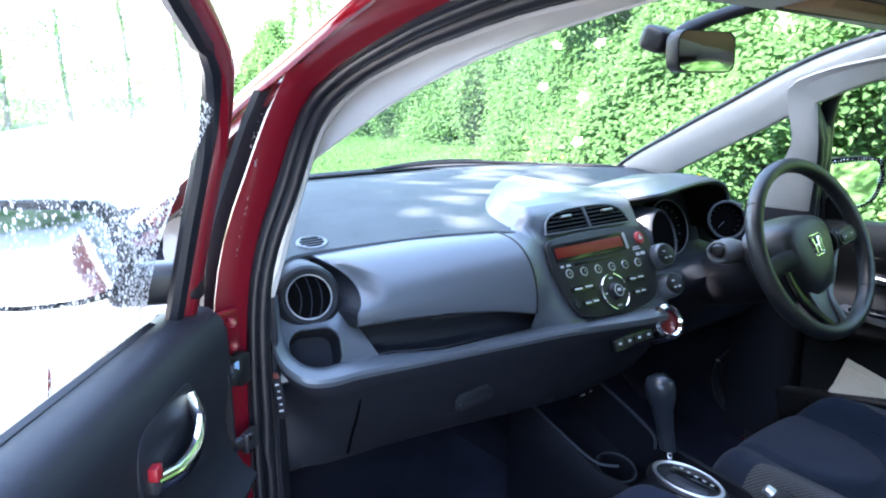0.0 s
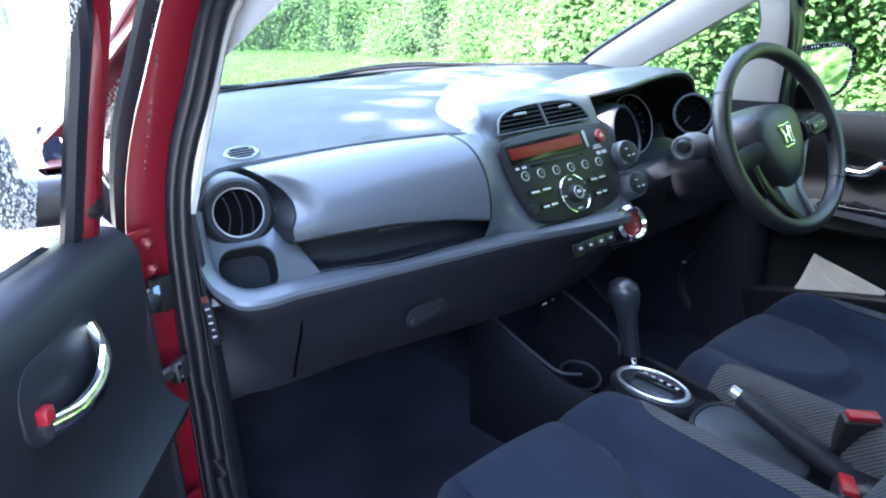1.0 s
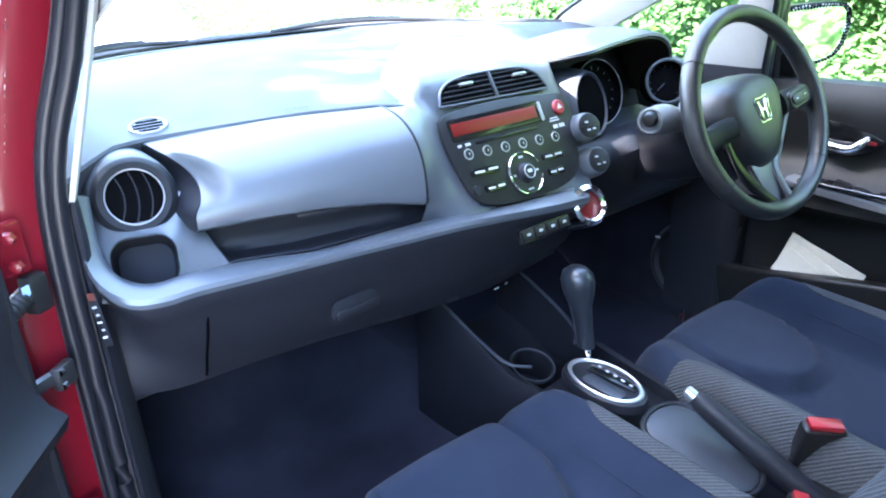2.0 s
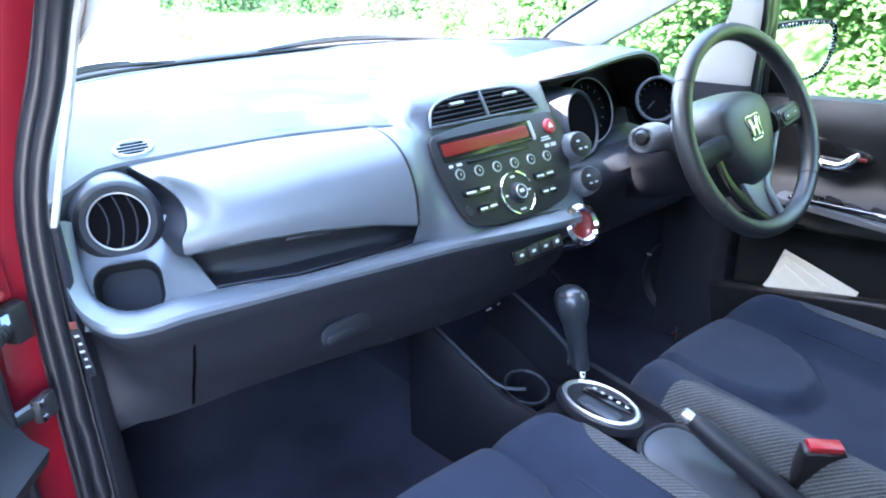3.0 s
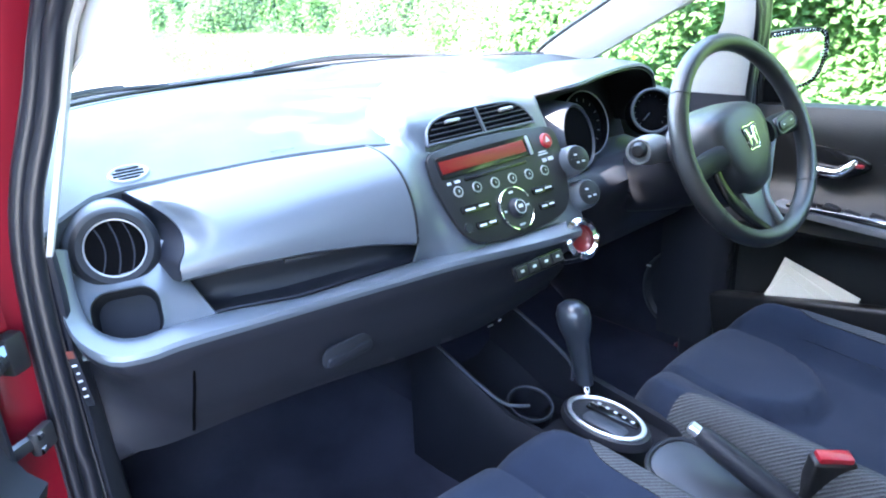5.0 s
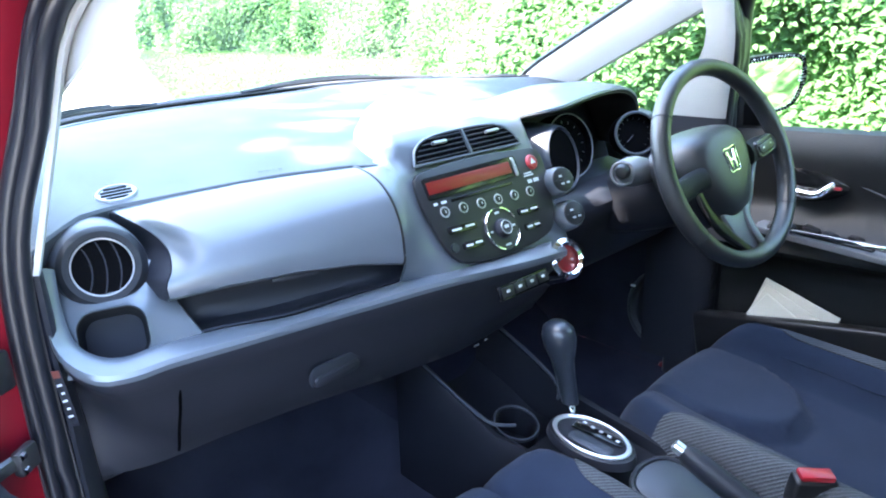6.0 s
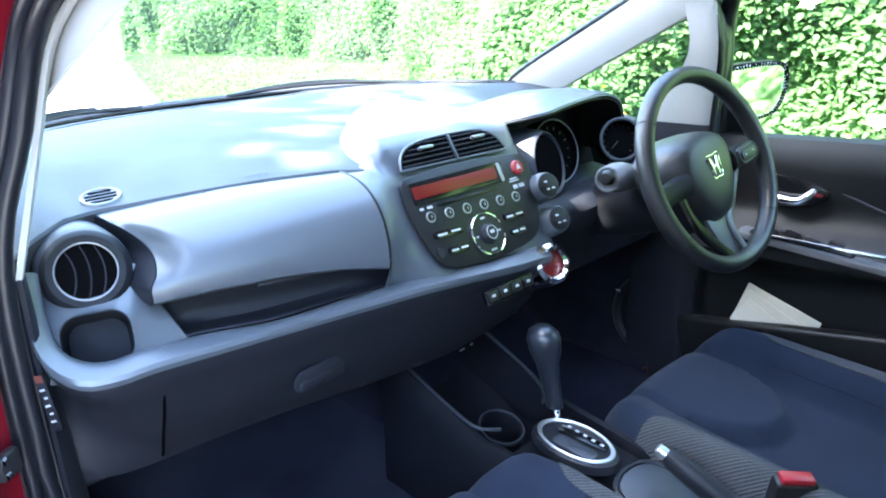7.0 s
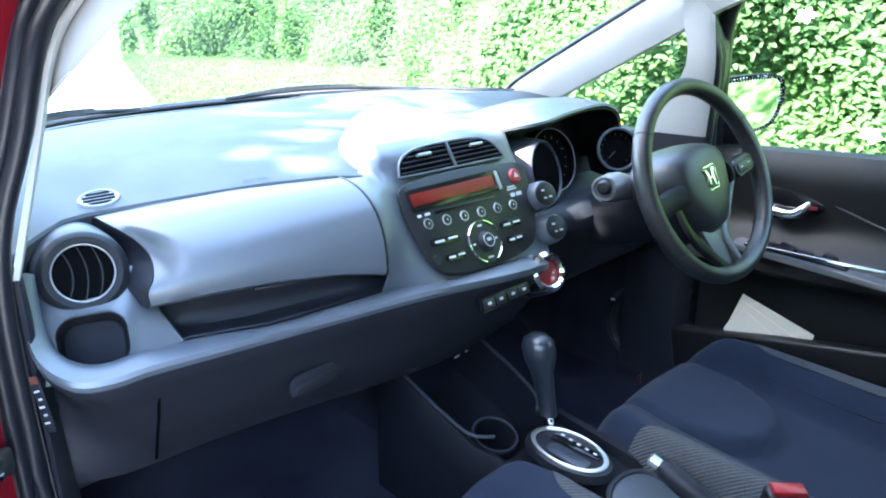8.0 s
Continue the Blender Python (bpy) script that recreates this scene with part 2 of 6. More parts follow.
def rbox(w, d, h, m=None, bevel=0.004, seg=2, bm=None):
    own = bmesh.new()
    bmesh.ops.create_cube(own, size=1, matrix=Matrix.Diagonal((w, d, h, 1)))
    if bevel:
        bmesh.ops.bevel(own, geom=own.edges[:], offset=bevel, segments=seg, affect="EDGES", profile=0.5)
    own.transform(m or Matrix())
    return merge(bm, own)


def merge(bm, own):
    if bm is None:
        return own
    me = bpy.data.meshes.new("join")
    own.to_mesh(me)
    own.free()
    bm.from_mesh(me)
    bpy.data.meshes.remove(me)
    return bm


def plate(outline, h, m=None, bevel=0.002, bm=None):
    """A slab with the outline (u, v) standing h proud of its plane, with a rounded upper edge."""
    own = bmesh.new()
    n = len(outline)
    c = sum((Vector((*p, 0)) for p in outline), Vector()) / n
    def ring(z, inset):
        return [Vector((*p, 0)) + (c - Vector((*p, 0))).normalized() * inset + Vector((0, 0, z)) for p in outline]
    loft([ring(0, 0), ring(h - bevel, 0), ring(h - bevel * 0.3, bevel * 0.3), ring(h, bevel)], True, True, own)
    own.transform(m or Matrix())
    return merge(bm, own)


def lathe(profile, m=None, n=28, bm=None, closed=False, sweep=(1, 1)):
    """Turns (r, h) round the local z."""
    own = bmesh.new()
    secs = [[Vector((r * math.cos(2 * math.pi * k / n) * sweep[0], r * math.sin(2 * math.pi * k / n) * sweep[1], h)) for k in range(n)] for r, h in profile]
    if closed:
        secs.append(secs[0])
        loft(secs, True, False, own)
        bmesh.ops.remove_doubles(own, verts=own.verts, dist=1e-6)
    else:
        loft(secs, True, True, own)
    own.transform(m or Matrix())
    return merge(bm, own)


def ringm(R, r, m=None, n=36, k=10, bm=None, sweep=(1, 1)):
    return lathe([(R + r * math.cos(2 * math.pi * j / k), r * math.sin(2 * math.pi * j / k)) for j in range(k)], m, n, bm, True, sweep)


def plane_frame(at, normal, up=(0, 0, 1)):
    """Local z along normal, local y as near to up as it gets."""
    z = Vector(normal).normalized()
    x = Vector(up).cross(z).normalized()
    y = z.cross(x)
    return Matrix(((x.x, y.x, z.x, at[0]), (x.y, y.y, z.y, at[1]), (x.z, y.z, z.z, at[2]), (0, 0, 0, 1)))


def rrect(w, h, r, k=5, cu=0.0, cv=0.0):
    out = []
    for sx, sy, a0 in ((1, 1, 0), (-1, 1, 90), (-1, -1, 180), (1, -1, 270)):
        for j in range(k + 1):
            a = radians(a0 + 90 * j / k)
            out.append((cu + sx * (w / 2 - r) + r * math.cos(a), cv + sy * (h / 2 - r) + r * math.sin(a)))
    return out


def mix(a, b, t):
    return a + (b - a) * t


def smooth(t):
    t = min(max(t, 0), 1)
    return t * t * (3 - 2 * t)


def table(rows, x):
    """Smooth reading between rows of (x, values...)."""
    if x <= rows[0][0]:
        return rows[0][1:]
    for a, b in zip(rows, rows[1:]):
        if x <= b[0]:
            t = (x - a[0]) / (b[0] - a[0])
            return tuple(mix(p, q, t) for p, q in zip(a[1:], b[1:]))
    return rows[-1][1:]

# ---- ground and surroundings ----
def ground():
    bm = bmesh.new()
    bmesh.ops.create_grid(bm, x_segments=60, y_segments=60, size=400)
    single("ground", bm, M_TURF, "mown grass ground round the parked car", "ground", kind="structure")
    bm = bmesh.new()
    edge = curve([(1.1, -12, 0), (1.15, -2, 0), (1.6, 4, 0), (3.2, 9.5, 0), (4.6, 14, 0), (6.6, 20, 0), (9.5, 28, 0), (20, 55, 0)], 40)
    loft([[p + Vector((dx, 0, 0.006 + 0.02 * (dx > -0.01))) - Vector((0, 0, 0.02 * (dx > -0.01))) for p in edge] for dx in (0, -2.5, -5, -8.2)], bm=bm)
    single("road", bm, M_ROAD, "pale sunlit tarmac road beside the verge", "road", kind="structure")


ground()


def leaf_cloud(name, label, category, spots, size, mats, seed, toward=(-0.55, -0.25, 0.75), loose=0.45, wide=(0.22, 0.34)):
    """Many single leaves folded along the midrib, as one mesh; toward: the way most of them face."""
    rng = np.random.default_rng(seed)
    p = np.asarray(spots, float)
    n = len(p)
    L = np.asarray(size, float)[:, None]
    nrm = np.asarray(toward) + rng.normal(size=(n, 3)) * loose
    nrm /= np.linalg.norm(nrm, axis=1)[:, None]
    d = rng.normal(size=(n, 3))
    d[:, 2] -= 0.5
    d -= nrm * (d * nrm).sum(1)[:, None]
    d /= np.linalg.norm(d, axis=1)[:, None]
    side = np.cross(nrm, d)
    W = L * rng.uniform(*wide, size=(n, 1))
    up = nrm * W * rng.uniform(0.15, 0.45, size=(n, 1))
    v = np.stack([p, p + d * L * 0.28 + side * W + up, p + d * L * 0.62 + side * W * 0.8 + up * 0.6, p + d * L - up * 0.8, p + d * L * 0.62 - side * W * 0.8 + up * 0.6, p + d * L * 0.28 - side * W + up], 1).reshape(-1, 3)
    k = np.arange(n)[:, None] * 6
    f = np.concatenate([k + np.array([[0, 1, 2, 3]]), k + np.array([[0, 3, 4, 5]])], 1).reshape(-1)
    me = bpy.data.meshes.new("leaves")
    me.vertices.add(len(v))
    me.vertices.foreach_set("co", v.reshape(-1))
    me.loops.add(len(f))
    me.loops.foreach_set("vertex_index", f)
    me.polygons.add(2 * n)
    me.polygons.foreach_set("loop_start", np.arange(2 * n) * 4)
    for m in mats:
        me.materials.append(m)
    me.polygons.foreach_set("material_index", np.repeat((rng.random(n) < 0.45).astype(int), 2))
    me.update()
    me.validate()
    return tagged(new(name, me), label, category, kind="stuff")


def bank_foot(y):
    """Foot of the bank: straight beside the car, then swinging out round an opening of grass."""
    return np.interp(y, [-9, 2.3, 4.0, 6.0, 9.0, 12.0, 16.0, 20.0, 24.0, 30.0], [1.72, 1.72, 3.3, 5.3, 8.4, 9.6, 9.6, 9.0, 8.0, 9.8])


def bank_x(y, h):
    """Foot line and slope of the nettle bank beside the car, and of the hedge that bends away from the road."""
    return bank_foot(y) + 0.33 * h + 0.16 * np.sin(y * 2.3 + h * 2) + 0.07 * np.sin(y * 6.1 + h * 5) + 0.04 * np.sin(y * 11.0 - h * 9)


def hedge():
    rng = np.random.default_rng(4)
    n = 140000
    y = rng.uniform(-1.0, 2.7, n)
    h = rng.uniform(0.0, 1, n) * (2.75 + 0.45 * np.sin(y * 1.3) + 0.2 * np.sin(y * 3.1 + 1))
    near = np.stack([bank_x(y, h) + rng.exponential(0.05, n) + 0.035 * np.sin(y * 4.3 + 3 * np.sin(h * 3.7)) + 0.03 * np.sin(h * 7.9 + 2 * np.sin(y * 2.9)), y, h + rng.normal(size=n) * 0.05], 1)
    m = 170000
    yy = np.linspace(2.2, 24.0, 220)
    xx = bank_foot(yy)
    run = np.concatenate([[0], np.cumsum(np.hypot(np.diff(xx), np.diff(yy)))])
    y = np.interp(rng.uniform(0, run[-1], m), run, yy)
    h = rng.uniform(0.0, 1, m) * (2.9 + 0.5 * np.sin(y * 0.9) + 0.4 * np.sin(y * 2.3))
    e = 0.33 * h + 0.3 * np.sin(y * 0.8) + 0.16 * np.sin(y * 1.7 + h * 2.1) + 0.12 * np.sin(y * 3.9 - h * 1.3 + 2 * np.sin(y * 1.1)) + rng.normal(size=m) * 0.12 + rng.exponential(0.22, m)
    turn = np.clip((y - 9.0) / 3.0, 0, 1)
    far = np.stack([bank_foot(y) + e * (0.75 + 0.2 * turn), y - e * 0.5 * (1 - turn) + e * 0.3 * turn, h], 1)
    y_far = y
    q = 16000                              # behind the car, as the door mirror shows it
    y = rng.uniform(-8.0, -0.9, q)
    h = rng.uniform(0.0, 1, q) * 2.6
    rear = np.stack([bank_x(y, h) + rng.exponential(0.15, q), y, h], 1)
    size = np.concatenate([rng.uniform(0.022, 0.048, n), 0.028 + 0.0042 * np.hypot(bank_foot(y_far), y_far) * rng.uniform(0.6, 1.2, m), rng.uniform(0.06, 0.13, q)])
    leaf_cloud("hedge", "dense pale green nettle and bramble hedge along the verge", "hedge", np.concatenate([near, far, rear]), size, (M_LEAF, M_LEAF2), 5, loose=0.24)
    secs = []
    for y in [-8 + 0.4 * i for i in range(71)]:
        secs.append([(float(bank_x(y, j * 0.3)) + 0.10 + 0.52 * smooth((y - 2.0) / 0.7) + (0.05 + 0.09 * smooth((y - 2.0) / 0.7)) * noise.noise((y * 1.7, j * 0.6, 0)), y, j * 0.3) for j in range(10)])
    single("undergrowth", loft(secs), M_SKIN, "undergrowth skin coloured pale to brighten gaps between hedge leaves", "undergrowth", kind="stuff")


hedge()


def grass():
    """Long grass of the verge and of the opening beyond the hedge."""
    rng = np.random.default_rng(12)
    n, m = 7000, 42000
    y = rng.uniform(-1.5, 4.5, n)
    verge = np.stack([bank_x(y, 0) - rng.uniform(-0.1, 0.45, n), y, np.zeros(n)], 1)
    y = rng.uniform(5.0, 24.0, m)
    lawn = np.stack([np.interp(y, [4, 9.5, 14, 20, 28], [1.7, 3.3, 4.7, 6.7, 9.6]) + rng.uniform(0, 1, m) ** 1.3 * 7.0, y, np.zeros(m)], 1)
    size = np.concatenate([rng.uniform(0.06, 0.16, n), rng.uniform(0.03, 0.075, m)])
    spots = np.concatenate([verge, lawn])
    spots[:, 2] += size * 0.9
    leaf_cloud("grass", "long bright green grass on the verge", "grass", spots, size, (M_GRASS, M_GRASS), 13, (-0.9, -0.6, 0.25), 0.5, (0.05, 0.09))


grass()


def left_hedge():
    """Tall hedge with small trees across the road, behind the open door, made high and long to block light from that
    side; the mirrors and the gloss of the trim show it.
    """
    rng = np.random.default_rng(14)
    n = 30000
    y = rng.uniform(-12, 9, n)
    # out of direct view; the extra height only cuts light through the open door
    h = rng.uniform(0.0, 1, n) ** 0.9 * (4.2 + 0.7 * np.sin(y * 0.9) + 0.3 * np.sin(y * 2.3))
    spots = np.stack([-6.9 - 0.15 * h + 0.25 * np.sin(y * 1.9 + h) - rng.exponential(0.2, n), y, h], 1)
    leaf_cloud("hedge", "tall green hedge across the road, enlarged to block light", "hedge", spots, rng.uniform(0.12, 0.24, n), (M_LEAF, M_LEAF2), 15, (0.6, 0.2, 0.7))
    bm = loft([[Vector((-7.25 - 0.12 * h + 0.2 * math.sin(y * 1.7 + h), y, h)) for h in (0, 0.8, 1.6, 2.4, 3.2, 3.7)] for y in np.linspace(-12, 9, 40)])
    single("undergrowth", bm, M_SKIN, "pale green undergrowth skin inside the tall hedge", "undergrowth", kind="stuff")


left_hedge()


def shade_tree():
    """Unseen tree added across the road; its crown is shaped to keep most of the cabin in shade and dapple the dash
    through its thin fringe.
    """
    rng = np.random.default_rng(41)
    d = np.array(sun_from)
    across = np.array((math.cos(sa), -math.sin(sa), 0.0))
    rise = np.cross(across, d) * -1.0
    if rise[2] < 0:
        rise = -rise
    x, y = -5.6, 1.9
    tree = thing("tree", "unseen leafy tree added to shade the parked car", "tree", (x, y, 0))
    line = curve([(x - 0.2, y, -0.1), (x, y + 0.05, 2.5), (x + 0.4, y + 0.1, 5.0), (x + 1.2, y, 6.6)], 12)
    bm = tube(line, [0.24 - 0.018 * k for k in range(12)], 10)
    for k in range(9):
        a, q = rng.uniform(0, 6.28), line[5 + k % 7]
        tip = q + Vector((math.cos(a) * 1.2 + 0.4, math.sin(a) * 1.2, 0.7))
        tube(curve([q, q.lerp(tip, 0.5) + Vector((0, 0, 0.15)), tip], 5), [0.05, 0.04, 0.03, 0.02, 0.01], 6, bm=bm)
    part("trunk", bm, M_BARK, tree)

    def spot(a, b, t):
        return a[:, None] * across + b[:, None] * rise + t[:, None] * d

    n = 52000
    a, b, t = rng.uniform(-2.6, 1.7, n), rng.uniform(-1.6, 1.75, n), rng.uniform(5.6, 7.6, n)
    rag = 0.03 * np.sin(b * 9.0) + 0.02 * np.sin(b * 23.0)
    lag = 0.04 * np.sin(a * 8.0) + 0.03 * np.sin(a * 19.0)
    # crown cut along the sun's rays: the hole lets light onto the dash
    solid = ((a < -0.06 + rag + 0.55 * np.clip(b - 0.55, 0, 1)) | (b < 0.30 + lag) | ((b > 0.90 + lag) & (a < 0.75))) & (b < 1.42)
    full = spot(a[solid], b[solid], t[solid])
    m = 3400                                # thin fringe with gaps
    a, b, t = rng.uniform(-0.1, 0.8, m), 0.28 + rng.exponential(0.22, m), rng.uniform(5.6, 7.0, m)
    clump = np.sin(a * 31 + 2 * np.sin(b * 17)) + np.sin(b * 37 + 2 * np.sin(a * 13)) > 0.15
    thin = spot(a[clump], b[clump], t[clump])
    size = np.concatenate([rng.uniform(0.10, 0.18, len(full)), rng.uniform(0.05, 0.085, len(thin))])
    crown = leaf_cloud("crown", "", "", np.concatenate([full, thin]), size, (M_LEAF, M_LEAF2), 42, (0, 0, 1), 0.8)
    del crown["kind"]
    crown.parent = tree
    crown.matrix_parent_inverse = Matrix.Translation((-x, -y, 0))


shade_tree()


def reflection_stem():
    # added trunk in place of a pale reflection in the windscreen glass
    ob = thing("reflection_stem", "slender pale leaning trunk standing in for a windscreen reflection", "tree", (1.75, 1.78, 0))
    part("trunk", tube(curve([(1.75, 1.78, -0.05), (1.98, 1.68, 0.75), (2.33, 1.57, 1.29), (2.62, 1.48, 2.3)], 12), [0.055 - 0.002 * i for i in range(12)], 10), M_BARK, ob)


reflection_stem()


def flowers():
    """Yellow and white flowers among the nettles."""
    rng = np.random.default_rng(8)
    for name, mat, n, r, label in (("yellow_flower", M_YELLOW, 110, 0.009, "small yellow flower among the nettles"), ("white_flower", M_WHITEF, 22, 0.034, "flat white flower head among the nettles")):
        for _ in range(n):
            y = rng.uniform(-0.6, 3.2)
            h = rng.uniform(0.35, 1.0 if name == "yellow_flower" else 2.0)
            x = float(bank_x(y, h)) - rng.uniform(0.0, 0.08)
            m = plane_frame((x, y, h), (-1 + rng.normal() * 0.3, -0.4 + rng.normal() * 0.4, 0.8)) @ pose(0, 0, 0, 0, 0, rng.uniform(0, 360))
            bm = bmesh.new()
            for k in range(5):
                a = 2 * math.pi * k / 5
                q = [m @ Vector((math.cos(a + d) * r * f, math.sin(a + d) * r * f, 0.003 * f)) for d, f in ((0, 0.1), (-0.45, 0.8), (0, 1.1), (0.45, 0.8))]
                bm.faces.new([bm.verts.new(p) for p in q])
            ob = part(name, bm, mat, None)
            tagged(ob, label, "flower", group=name.replace("_", " ") + "s in the hedge")


flowers()


def woods():
    """Trees behind the hedge: trunks of their own, crowns of many leaves."""
    rng = np.random.default_rng(9)
    places = [(5.8, 2.4), (8.4, 5.4), (6.6, 0.2), (10.8, 7.8), (9.5, 3.0), (12.4, 11.0), (5.2, -1.5), (12.5, 15.0), (10.6, 19.5), (11.6, 23.0), (13.5, 18.5), (15.0, 24.0), (17.0, 20.0), (13.0, 28.5), (19.0, 29.0), (16.5, 34.0), (23.0, 26.0), (5.2, 37.0), (8.4, 39.0), (2.2, 33.0), (-1.0, 30.5), (0.6, 36.0), (11.8, 41.0), (-3.2, 26.0)]
    for i, (x, y) in enumerate(places):
        tree = thing("tree", "leafy broad tree standing behind the hedge", "tree", (x, y, 0), group="trees behind the hedge")
        hgt = rng.uniform(6, 9) + (4.0 if y > 25 else 0)
        spread = 1.3 if y < 17 else 1.7 if y < 25 else 2.2
        top = Vector((x + rng.uniform(-0.6, 0.6), y + rng.uniform(-0.6, 0.6), hgt * 0.8))
        line = curve([(x, y, -0.1), (x + rng.uniform(-0.2, 0.2), y, hgt * 0.3), top], 8)
        bm = tube(line, [0.16 - 0.015 * k for k in range(8)], 10)
        for k in range(5):
            a, q = rng.uniform(0, 6.28), line[2 + k]
            tip = q + Vector((math.cos(a) * 1.5, math.sin(a) * 1.5, 1.0))
            tube(curve([q, q.lerp(tip, 0.5) + Vector((0, 0, 0.15)), tip], 5), [0.05, 0.04, 0.03, 0.02, 0.01], 6, bm=bm)
        part("trunk", bm, M_BARK, tree)
        spots, size = [], []
        for _ in range(26 if y < 17 else 40 if y < 25 else 80):
            c = Vector((x, y, 0)) + Vector((rng.normal() * spread, rng.normal() * spread, rng.uniform(0.6, hgt)))
            for _ in range(240):
                o = rng.normal(size=3) * 0.42
                spots.append((c.x + o[0], c.y + o[1], max(c.z + o[2] * 0.8, 0.2)))
                size.append(rng.uniform(0.06, 0.13))
        crown = leaf_cloud("crown", "", "", spots, size, (M_LEAF, M_LEAF2), 20 + i)
        del crown["kind"]
        crown.parent = tree
        crown.matrix_parent_inverse = Matrix.Translation((-x, -y, 0))


woods()


# ---- car body ----
CX = -0.02
body = thing("hatchback", "red hatchback car body with its door frames and glass", "car", (CX, 0.3, 0))


def side_curve(rows, n=36, s=-1):
    """A line along the side of the cabin; s: -1 the passenger's side, 1 the driver's."""
    return curve([(s * x, y, z) for x, y, z in rows], n)


# guide lines of the front door's opening, from the sill up and back along the roof
G_TRIM = [(0.632, 0.10, 0.40), (0.634, 0.10, 0.69), (0.640, 0.097, 0.99), (0.596, 0.075, 1.13), (0.574, 0.04, 1.22), (0.556, -0.03, 1.275), (0.546, -0.11, 1.30), (0.54, -0.21, 1.322), (0.535, -0.40, 1.345), (0.53, -0.9, 1.36)]
G_SEAL1 = [(0.650, 0.085, 0.40), (0.652, 0.085, 0.69), (0.648, 0.082, 0.99), (0.606, 0.058, 1.14), (0.586, 0.022, 1.23), (0.570, -0.04, 1.28), (0.560, -0.12, 1.308), (0.553, -0.22, 1.33), (0.548, -0.41, 1.353), (0.545, -0.9, 1.368)]
G_SEAL2 = [(0.697, 0.088, 0.356), (0.692, 0.093, 0.661), (0.679, 0.085, 0.997), (0.631, 0.062, 1.171), (0.608, 0.022, 1.261), (0.602, -0.056, 1.301), (0.599, -0.175, 1.335), (0.597, -0.28, 1.356), (0.592, -0.45, 1.375), (0.588, -0.9, 1.39)]
G_RED1 = [(0.737, 0.081, 0.374), (0.73, 0.086, 0.673), (0.713, 0.082, 1.012), (0.662, 0.055, 1.188), (0.637, 0.009, 1.28), (0.629, -0.069, 1.322), (0.623, -0.18, 1.355), (0.617, -0.28, 1.378), (0.612, -0.45, 1.4), (0.608, -0.9, 1.415)]
G_RED2 = [(0.78, 0.085, 0.40), (0.76, 0.09, 0.69), (0.738, 0.085, 1.03), (0.690, 0.055, 1.20), (0.660, 0.01, 1.295), (0.645, -0.06, 1.345), (0.635, -0.17, 1.38), (0.628, -0.28, 1.405), (0.62, -0.45, 1.43), (0.615, -0.9, 1.445)]


G_OUT = [tuple(mix(p, q, (1.0, 0.8, 0.35, 0.3, 0.3, 0.5, 0.6, 0.6, 0.6, 0.6)[k]) for p, q in zip(a, b)) for k, (a, b) in enumerate(zip(G_RED1, G_RED2))]
G_TRIM = [tuple(mix(p, q, 0.7 if k > 1 else 0.0) for p, q in zip(a, b)) for k, (a, b) in enumerate(zip(G_TRIM, G_SEAL1))]


def set_back(rows, s):
    """On the driver's side the front post of the opening stands further back."""
    return [(x, y - 0.0625 * (s + 1) * (1 - smooth((z - 1.17) / 0.16)), z) for x, y, z in rows]


def band(name, guides, mat, s, label="", d=0.006):
    """A strip of the door frame that follows several guide lines."""
    return part(name, thick(loft([side_curve(set_back(g, s), 44, s) for g in guides]), d), mat, body, label)


def between(a, b, t, lift=0.0):
    return [(mix(p[0], q[0], t) + lift, mix(p[1], q[1], t) - lift, mix(p[2], q[2], t)) for p, q in zip(a, b)]


